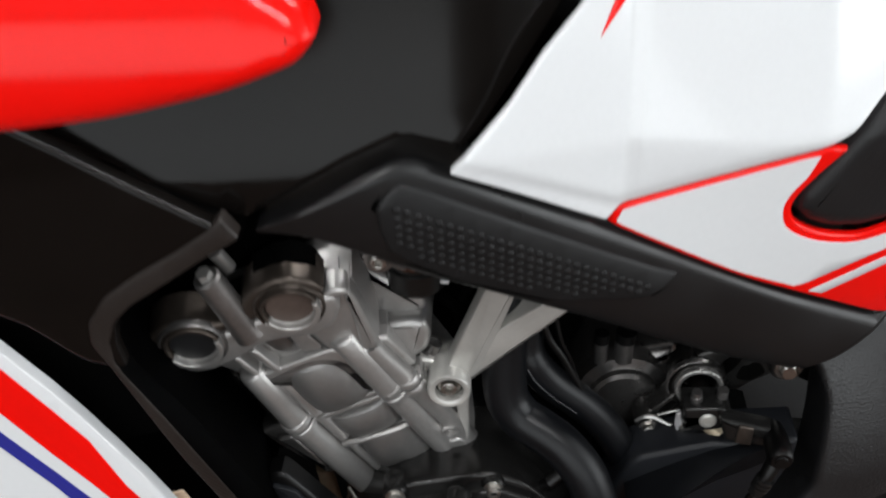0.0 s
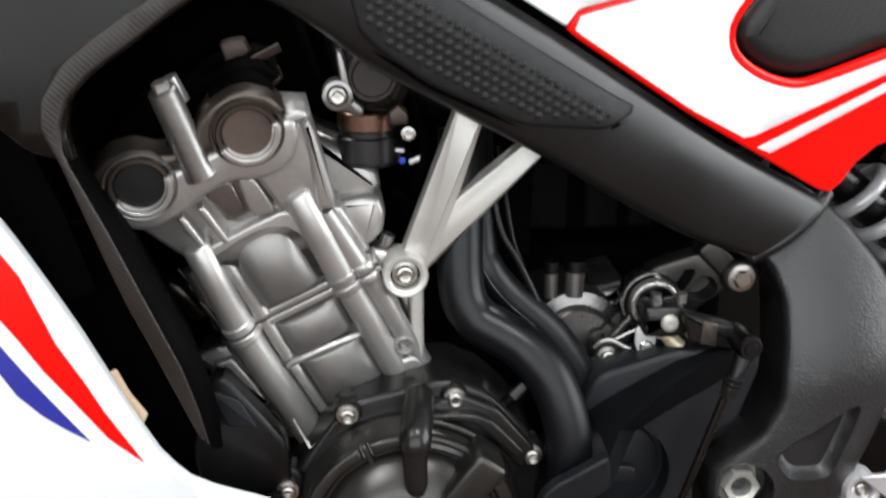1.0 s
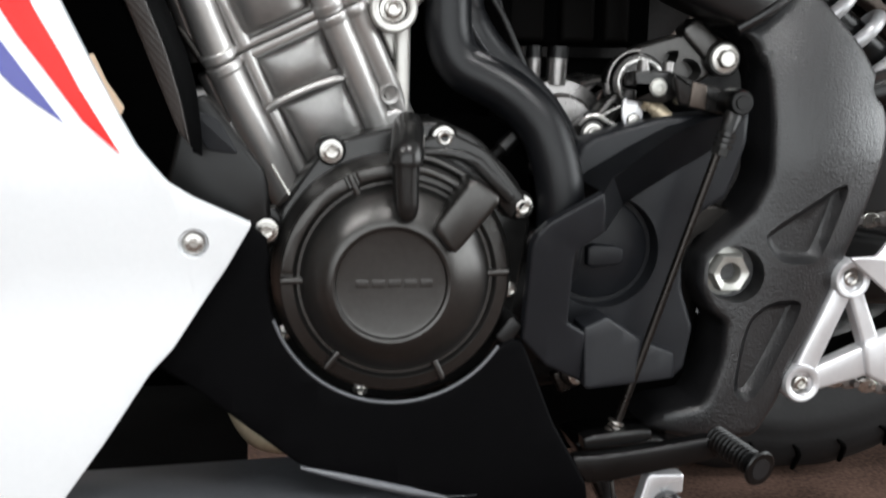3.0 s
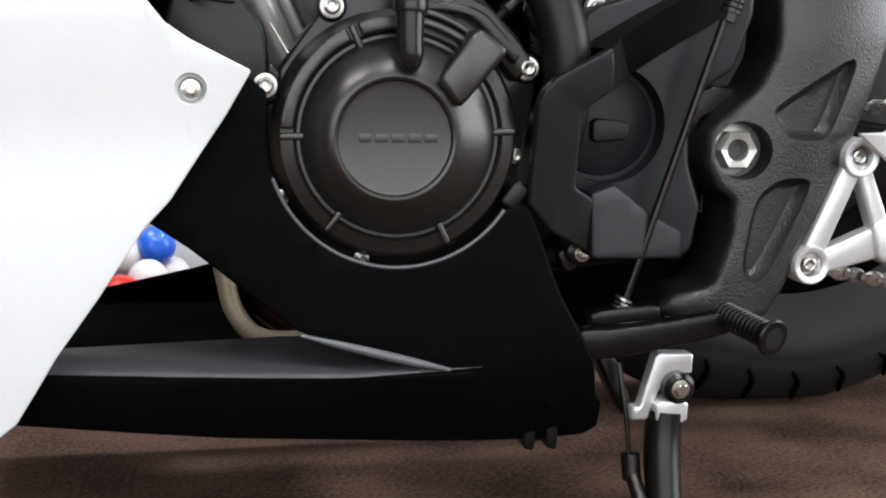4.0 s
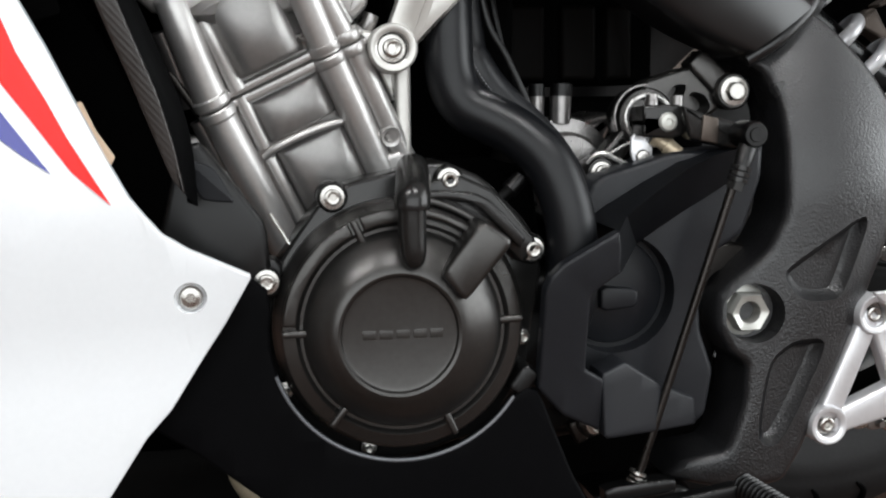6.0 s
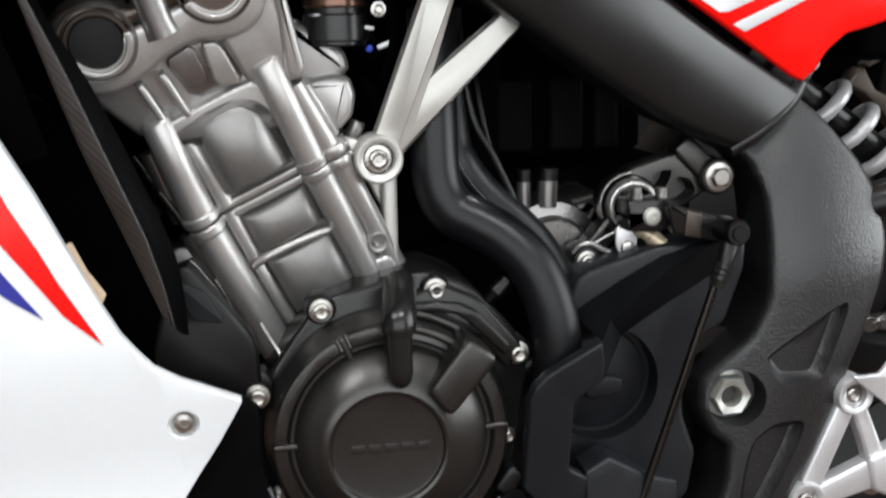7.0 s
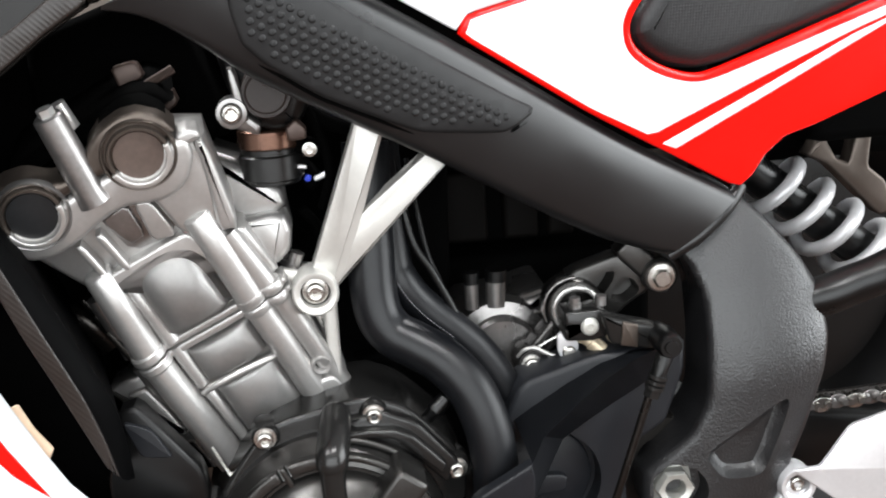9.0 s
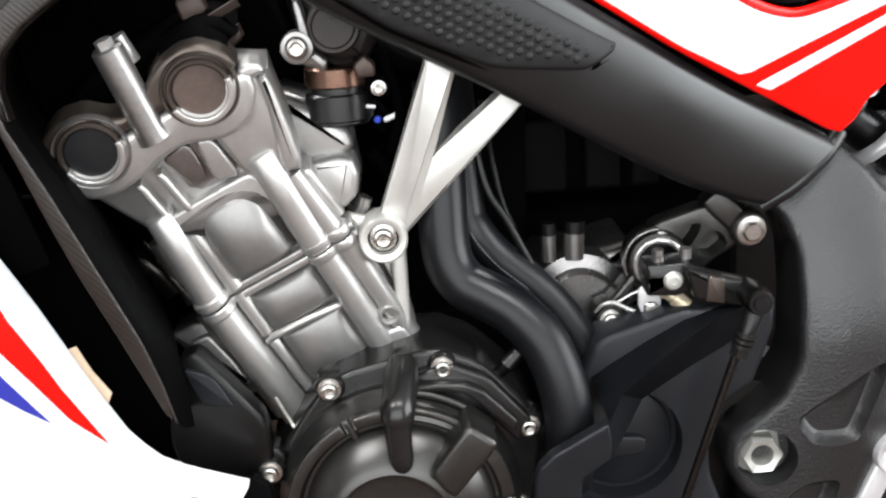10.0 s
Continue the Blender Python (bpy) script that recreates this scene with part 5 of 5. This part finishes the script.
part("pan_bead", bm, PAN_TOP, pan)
bm = bmesh.new()
plate(bm, disc(0.119, 0.1575, 0.009, 16), pan_y(0.119, 0.157) - 0.0006, 0.002, 0.0004, None)
part("pan_plug", bm, MATT_BLACK, pan)
bm = bmesh.new()
for x in (0.103, 0.121):
    plate(bm, [(x - 0.004, 0.140), (x + 0.006, 0.140), (x + 0.006, 0.111), (x - 0.003, 0.113)], 0.002, 0.02, 0.002)
plate(bm, bar((0.103, 0.124), (0.125, 0.122), 0.012), 0.008, 0.02, 0.002)
part("drain_spout", bm, SATIN_BLACK, pan)
bm = bmesh.new()
plate(bm, bar((0.076, 0.303), (0.090, 0.320), 0.014), -0.022, 0.03, 0.003)
part("pan_tab", bm, SATIN_BLACK, pan)
bm = bmesh.new()
tube(bm, [(-0.135, 0.14, 0.33), (-0.128, 0.15, 0.246), (-0.1245, 0.15, 0.223), (-0.119, 0.15, 0.199), (-0.107, 0.15, 0.180), (-0.093, 0.152, 0.171), (-0.072, 0.155, 0.168), (0.00, 0.16, 0.168)], 0.0082, 18)
part("exhaust_pipe", bm, BRASS, bike, "pale tan heat-tinted exhaust pipe")
bm = bmesh.new()
tube(bm, [(-0.115, 0.20, 0.33), (-0.106, 0.21, 0.225), (-0.096, 0.21, 0.204), (-0.075, 0.21, 0.182), (-0.042, 0.21, 0.170), (0.04, 0.21, 0.170)], 0.0185, 22)
part("exhaust_pipe", bm, DARK_PIPE, bike, "dark brown exhaust pipe")

# throttle body and clutter above the engine
bm = bmesh.new()
plate(bm, [(-0.058, 0.735), (-0.050, 0.700), (-0.040, 0.678), (-0.022, 0.668), (-0.002, 0.670), (0.008, 0.688), (0.014, 0.710), (0.000, 0.738)], 0.024, 0.05, 0.010, (0.15, 2))
throttle = part("throttle_body", bm, SATIN_BLACK, bike, "black throttle body with a sensor and clamps")
bm = bmesh.new()
lathe(bm, -0.0225, 0.6985, [(0, 0.0085), (0.0135, 0.0085), (0.0150, 0.0098), (0.0172, 0.0098), (0.0186, 0.0125), (0.0190, 0.032)], 40)
lathe(bm, -0.0225, 0.7055, [(0, 0.0075), (0.0022, 0.0078), (0.0026, 0.0090)], 12)
part("position_sensor", bm, SENSOR, throttle, "round brownish black sensor cap")
bm = bmesh.new()
plate(bm, bar((-0.0455, 0.7180), (-0.0390, 0.6800), 0.0060, 0.0075), 0.0060, 0.012, 0.002)
plate(bm, [(-0.054, 0.694), (-0.042, 0.696), (-0.036, 0.683), (-0.028, 0.676), (-0.030, 0.668), (-0.050, 0.676)], 0.014, 0.012, 0.003, (0.12, 1))
part("sensor_bracket", bm, ALU_DARK, throttle)
bm = bmesh.new()
plate(bm, [(-0.012, 0.671), (-0.004, 0.678), (0.003, 0.671), (0.003, 0.663), (-0.010, 0.662)], 0.016, 0.012, 0.002)
part("sensor_bracket", bm, BRONZE_TAB, throttle)
bm = bmesh.new()
lathe(bm, -0.0472, 0.6868, [(0.0062, 0.016), (0.0062, 0.0045), (0.0078, 0.0035), (0.0105, 0.0040), (0.0112, 0.007), (0.0112, 0.02)], 28)
part("bolt_eye", bm, ALU_DARK, throttle)
bolt(throttle, -0.0472, 0.0070, 0.6868, 0.0072, "socket", STEEL)
for z0, z1, r in ((0.6680, 0.6530, 0.0235), (0.6490, 0.6290, 0.0238), (0.6600, 0.6260, 0.0215)):
    bm = bmesh.new()
    tube(bm, [(-0.0250, 0.056, z0), (-0.0250, 0.056, z0 - 0.0015), (-0.0250, 0.056, z1 + 0.0015), (-0.0250, 0.056, z1)], [r - 0.0014, r, r, r - 0.0014], 30, 1)
    part("intake_rubber" if r < 0.022 else "clamp_band", bm, BOOT if z0 > 0.665 else GLOSS_RUBBER, throttle)
bm = bmesh.new()
plate(bm, bar((-0.008, 0.655), (0.012, 0.648), 0.012), 0.044, 0.02, 0.003)
plate(bm, bar((-0.006, 0.634), (0.008, 0.616), 0.014), 0.074, 0.02, 0.003)
tube(bm, [(0.000, 0.05, 0.69), (0.012, 0.05, 0.66), (0.018, 0.060, 0.63), (0.010, 0.07, 0.60)], 0.004, 10)
tube(bm, [(-0.02, 0.06, 0.70), (0.02, 0.055, 0.668), (0.05, 0.07, 0.66)], 0.006, 10)
tube(bm, [(-0.006, 0.07, 0.60), (0.004, 0.075, 0.585), (0.010, 0.08, 0.560)], 0.004, 10)
part("wiring", bm, MATT_BLACK, throttle)
bolt(throttle, 0.0040, 0.0380, 0.6515, 0.0042, "socket", STEEL)
for p_, q_, w0, w1, y in (((0.0055, 0.6238), (0.0195, 0.6292), 0.0042, 0.0036, 0.062), ((-0.0060, 0.6390), (0.0010, 0.6380), 0.0030, 0.0030, 0.040)):
    bm = bmesh.new()
    plate(bm, bar(p_, q_, w0, w1), y, 0.003, 0.001)
    part("clamp_tail", bm, POLISHED, throttle)
bm = bmesh.new()
lathe(bm, 0.0008, 0.6232, [(0, 0.0715), (0.0022, 0.0718), (0.0030, 0.0735), (0.0030, 0.082)], 14)
part("connector_tip", bm, PLUG_BLUE, throttle, "small blue connector")
bm = bmesh.new()
plate(bm, [(-0.1327, 0.7200), (-0.1142, 0.7237), (-0.1088, 0.7114), (-0.1276, 0.7035)], 0.05, 0.01, 0.002)
plate(bm, [(-0.1130, 0.6870), (-0.0909, 0.7030), (-0.0865, 0.6915), (-0.1080, 0.6760)], 0.05, 0.01, 0.002)
tube(bm, [(-0.150, 0.048, 0.684), (-0.120, 0.046, 0.7000), (-0.088, 0.048, 0.7160)], 0.0035, 8)
part("heat_shield", bm, BRONZE_TAB, bike, "dark metal heat-shield tabs above the head")

# air box, battery tray, and black fill standing in for shade inside the frame
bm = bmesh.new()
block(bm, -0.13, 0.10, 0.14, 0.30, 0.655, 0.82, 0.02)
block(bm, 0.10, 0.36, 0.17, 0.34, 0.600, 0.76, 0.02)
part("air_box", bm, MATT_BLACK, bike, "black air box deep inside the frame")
# made-up black blocks fill the gaps behind the engine, where deep shade lies
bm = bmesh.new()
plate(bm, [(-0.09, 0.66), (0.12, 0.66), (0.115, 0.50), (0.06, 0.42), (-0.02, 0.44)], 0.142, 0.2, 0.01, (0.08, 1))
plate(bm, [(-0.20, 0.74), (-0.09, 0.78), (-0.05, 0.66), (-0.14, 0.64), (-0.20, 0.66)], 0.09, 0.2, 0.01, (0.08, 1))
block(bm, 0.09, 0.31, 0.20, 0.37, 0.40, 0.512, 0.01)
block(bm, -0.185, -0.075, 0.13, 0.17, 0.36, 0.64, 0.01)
part("interior_dark_fill", bm, MATT_BLACK, bike, "black fill masses in place of the deep shade behind the engine")
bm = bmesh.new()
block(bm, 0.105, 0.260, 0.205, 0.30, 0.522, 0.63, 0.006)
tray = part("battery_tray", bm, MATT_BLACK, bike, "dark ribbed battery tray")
for x0, x1 in ((0.116, 0.158), (0.172, 0.205), (0.213, 0.238)):
    bm = bmesh.new()
    block(bm, x0, x1, 0.196, 0.22, 0.526, 0.592, 0.005)
    part("tray_panel", bm, TRAY, tray)
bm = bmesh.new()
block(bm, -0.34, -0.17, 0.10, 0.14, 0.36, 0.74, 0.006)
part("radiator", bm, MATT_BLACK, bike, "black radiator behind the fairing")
bm = bmesh.new()
plate(bm, [(-0.2045, 0.5115), (-0.1965, 0.4930), (-0.1860, 0.4770), (-0.1905, 0.4680), (-0.2200, 0.4700), (-0.2350, 0.5000)], -0.0560, 0.002, 0.0006, (0.04, 1))
part("tag", bm, BEIGE, bike, "beige card tag behind the fairing")
bm = bmesh.new()
plate(bm, [(-0.1470, 0.4745), (-0.1270, 0.4670), (-0.1170, 0.4480), (-0.1140, 0.4430), (-0.1360, 0.4455), (-0.1420, 0.460)], -0.0165, 0.004, 0.0012, (0.15, 2))
part("duct_lip", bm, GUARD, bike, "dark grey lip of the inner duct")
# rear shock, seat-rail bracket
SH0, SH1 = Vector((0.388, 0.185, 0.582)), Vector((0.563, 0.185, 0.448))
bm = bmesh.new()
ax_ = (SH1 - SH0).normalized()
s1 = Vector((0, 1, 0))
s2 = ax_.cross(s1)
pts = []
for i in range(0, 5 * 18):
    a = 2 * math.pi * i / 18
    pts.append(SH0 + ax_ * (0.012 + 0.036 * i / 18) + (s1 * math.sin(a) + s2 * math.cos(a)) * 0.030)
tube(bm, pts, 0.0068, 12, 1)
shock = part("shock_spring", bm, SPRING, bike, "grey coil spring of the rear shock")
bm = bmesh.new()
tube(bm, [SH0 - ax_ * 0.05, SH1], 0.018, 20, 1)
tube(bm, [SH0 - ax_ * 0.03, SH0 + ax_ * 0.004], 0.034, 24, 1)
part("shock_body", bm, SATIN_BLACK, shock)
bm = bmesh.new()
plate(bm, [(0.470, 0.575), (0.490, 0.565), (0.545, 0.510), (0.560, 0.515), (0.550, 0.545), (0.532, 0.560), (0.535, 0.600), (0.52, 0.602), (0.512, 0.565), (0.500, 0.570), (0.487, 0.592), (0.478, 0.588)], 0.22, 0.02, 0.003, (0.08, 1))
plate(bm, bar((0.486, 0.593), (0.515, 0.608), 0.004), 0.212, 0.02, 0.001)
part("seat_bracket", bm, HEAD_COVER, bike, "cast seat-rail bracket")
bm = bmesh.new()
block(bm, 0.40, 0.66, 0.26, 0.34, 0.56, 0.70, 0.02)
block(bm, 0.44, 0.70, 0.15, 0.20, 0.600, 0.66, 0.012)
part("inner_mudguard", bm, MATT_BLACK, bike, "black inner mudguard")

# rear-set foot-peg plate
bm = bmesh.new()
plate(bm, [(0.398, 0.281), (0.425, 0.291), (0.47, 0.30), (0.47, 0.235), (0.43, 0.240), (0.404, 0.252)], 0.030, 0.016, 0.004, (0.1, 1))
hanger2 = part("footpeg_bracket", bm, POLISHED, bike, "bright aluminium foot-peg bracket")
for p_, q_, w0, w1 in (((0.346, 0.250), (0.384, 0.338), 0.019, 0.017), ((0.350, 0.247), (0.425, 0.272), 0.018, 0.030), ((0.388, 0.330), (0.412, 0.270), 0.013, 0.016)):
    bm = bmesh.new()
    plate(bm, bar(p_, q_, w0, w1), 0.034, 0.014, 0.003, (0.1, 1))
    part("bracket_arm", bm, POLISHED, hanger2)
for x, z in ((0.346, 0.248), (0.384, 0.336)):
    bm = bmesh.new()
    lathe(bm, x, z, [(0.0100, 0.040), (0.0100, 0.031), (0.0120, 0.0295), (0.0150, 0.0295), (0.0162, 0.032), (0.0162, 0.05)], 32)
    part("bracket_boss", bm, POLISHED, hanger2)
for x, z in ((0.346, 0.248), (0.384, 0.336)):
    bolt(hanger2, x, 0.0395, z, 0.0072, "socket", STEEL)
bm = bmesh.new()
plate(bm, [(0.374, 0.356), (0.398, 0.357), (0.423, 0.391), (0.47, 0.404), (0.60, 0.42), (0.60, 0.33), (0.47, 0.305), (0.412, 0.325)], 0.020, 0.004, 0.0015, (0.06, 1))
part("heel_guard", bm, POLISHED, hanger2, "bright brushed heel guard plate")
# chain and swingarm
bm = bmesh.new()
plate(bm, [(0.27, 0.37), (0.42, 0.366), (0.60, 0.335), (0.60, 0.285), (0.40, 0.295), (0.27, 0.31)], 0.12, 0.05, 0.012, (0.1, 1))
part("swingarm", bm, SATIN_BLACK, bike, "black swingarm")


def chain_run(p, q, n):
    for k in range(n):
        c = p.lerp(q, (k + 0.5) / n)
        d = (q - p).normalized()
        bm = bmesh.new()
        h = (q - p).length / n * 0.62
        plate(bm, bar((c.x - d.x * h, c.z - d.z * h), (c.x + d.x * h, c.z + d.z * h), 0.0135), c.y + (0.003 if k % 2 else 0), 0.002, 0.0006, (0.3, 2))
        for s in (-0.55, 0.55):
            lathe(bm, c.x + d.x * h * s, c.z + d.z * h * s, [(0, c.y - 0.002), (0.003, c.y - 0.002), (0.0035, c.y + 0.001), (0.0045, c.y + 0.002), (0.0045, c.y + 0.016)], 12)
        part("chain_link", bm, ALU_DARK if k % 2 else STEEL, chain)


bm = bmesh.new()
tube(bm, [(0.40, 0.115, 0.377), (0.62, 0.115, 0.383)], 0.003, 8, 1)
chain = part("drive_chain", bm, DARK_STEEL, bike, "steel drive chain")
chain_run(Vector((0.395, 0.098, 0.374)), Vector((0.60, 0.098, 0.380)), 13)
chain_run(Vector((0.37, 0.098, 0.236)), Vector((0.60, 0.098, 0.196)), 14)

# side stand
bm = bmesh.new()
plate(bm, [(0.163, 0.180), (0.182, 0.178), (0.200, 0.128), (0.188, 0.128)], 0.03, 0.02, 0.003)
plate(bm, [(0.150, 0.205), (0.235, 0.205), (0.230, 0.178), (0.163, 0.182)], 0.035, 0.05, 0.005)
stand = part("side_stand", bm, SATIN_BLACK, bike, "side stand folded down with pale painted bracket")
bm = bmesh.new()
plate(bm, [(0.2050, 0.1860), (0.2354, 0.1848), (0.2352, 0.1685), (0.2200, 0.1685), (0.2090, 0.157), (0.1995, 0.132), (0.1866, 0.1326), (0.1866, 0.143), (0.1930, 0.143)], 0.002, 0.012, 0.002, (0.08, 1))
plate(bm, [(0.2030, 0.149), (0.2300, 0.149), (0.2295, 0.131), (0.2040, 0.131)], -0.006, 0.02, 0.002)
part("stand_bracket", bm, POLISHED, stand, "pale zinc stand bracket")
bm = bmesh.new()
lathe(bm, 0.2215, 0.1592, [(0.0125, 0.005), (0.0125, -0.006), (0.009, -0.009), (0, -0.009)], 24)
tube(bm, [(0.2150, 0.006, 0.138), (0.2115, -0.002, 0.10), (0.2060, -0.040, 0.014)], [0.0148, 0.0145, 0.0135], 20, 4)
plate(bm, [(0.17, 0.012), (0.24, 0.012), (0.24, 0.0), (0.17, 0.0)], -0.075, 0.06, 0.003)
part("stand_leg", bm, SATIN_BLACK, stand)
bolt(stand, 0.2215, -0.008, 0.1592, 0.0062, "hex", STEEL)
bm = bmesh.new()
tube(bm, [(0.180, 0.018, 0.175), (0.184, 0.010, 0.14), (0.187, 0.004, 0.100)], 0.002, 8)
tube(bm, [(0.187, 0.004, 0.105), (0.188, 0.0, 0.085)], 0.0075, 14, 1)
tube(bm, [(0.188, 0.0, 0.09), (0.192, -0.04, 0.05)], 0.006, 12, 1)
part("stand_spring", bm, DARK_STEEL, stand)

# ---- things behind the motorcycle ----
parked = thing("parked_motorcycle", (0.53, 0.50, 0.0), "parked motorcycle of which only a black grooved tyre shows", "motorcycle")
WC = Vector((0.540, 0.50, 0.377))
bm = bmesh.new()
prof = [(0.200, -0.060), (0.222, -0.082), (0.246, -0.091), (0.262, -0.0925), (0.266, -0.0895), (0.270, -0.0900), (0.288, -0.080), (0.306, -0.060), (0.322, -0.032), (0.330, 0.0), (0.322, 0.032), (0.306, 0.060), (0.270, 0.090), (0.235, 0.085), (0.200, 0.060)]
lathe(bm, WC.x, WC.z, [(r * 1.18, WC.y + y) for r, y in prof], 128)
for v in bm.verts:
    v.co.z = max(v.co.z, 0.003)
tyre = part("tyre", bm, TYRE, parked, "black motorcycle tyre with short slanting grooves", 60)
for k in range(36):
    a = 2 * math.pi * k / 36
    c0, s0 = math.cos(a), math.sin(a)
    c1, s1 = math.cos(a + 0.035), math.sin(a + 0.035)
    bm = bmesh.new()
    tube(bm, [(WC.x + 0.326 * c0, WC.y - 0.0872, WC.z + 0.326 * s0), (WC.x + 0.342 * c1, WC.y - 0.0785, WC.z + 0.342 * s1), (WC.x + 0.359 * c1, WC.y - 0.0625, WC.z + 0.366 * s1)], [0.0016, 0.0040, 0.0030], 6, 3)
    part("groove", bm, MATT_BLACK, tyre)
bm = bmesh.new()
lathe(bm, WC.x, WC.z, [(0.04, WC.y - 0.03), (0.06, WC.y - 0.035), (0.17, WC.y - 0.02), (0.19, WC.y - 0.05), (0.206, WC.y - 0.062), (0.206, WC.y + 0.05)], 64)
part("rim", bm, SATIN_BLACK, parked)

rnd = random.Random(4)
spots = [(0, -0.249, 1.22, 0.092), (1, -0.303, 1.22, 0.076), (1, -0.257, 1.12, 0.050), (2, -0.294, 1.05, 0.036), (2, -0.228, 1.01, 0.036), (0, -0.278, 0.955, 0.036), (1, -0.225, 1.24, 0.036), (2, -0.352, 1.22, 0.036), (0, -0.352, 1.24, 0.10), (1, -0.30, 1.25, 0.145), (0, -0.336, 1.00, 0.036), (1, -0.180, 1.10, 0.036)]
for k, x, y, z in spots:
    bm = bmesh.new()
    bmesh.ops.create_uvsphere(bm, u_segments=28, v_segments=18, radius=0.034)
    for v in bm.verts:
        v.co.x *= 1 - 0.12 * max(0, -v.co.z / 0.034) ** 2
        v.co.y *= 1 - 0.12 * max(0, -v.co.z / 0.034) ** 2
    bmesh.ops.create_cone(bm, cap_ends=True, segments=10, radius1=0.004, radius2=0.002, depth=0.006, matrix=Matrix.Translation((0, 0, -0.0355)))
    bmesh.ops.transform(bm, matrix=Matrix.Translation((x, y, z)) @ Matrix.Rotation(rnd.uniform(0.4, 2.4), 4, "X"), verts=bm.verts)
    ob = part("balloon", bm, BALLOON[k])
    tagged(ob, "small inflated " + ("blue", "white", "red")[k] + " balloon lying in a heap", "balloon", "balloons on the floor")

bm = bmesh.new()
# extended unseen to x 0.20 so that the pan shelf reflects white
block(bm, -0.42, 0.20, 1.30, 1.34, 0.0, 0.42, 0.004)
box_ = part("display_board", bm, WHITE)
tagged(box_, "low white display board behind the balloons", "display board")
bm = bmesh.new()
plate(bm, bar((-0.24, 0.031), (-0.12, 0.033), 0.005), 1.297, 0.003, 0.0005)
part("trim_line", bm, SATIN_BLACK, box_, "thin black line")
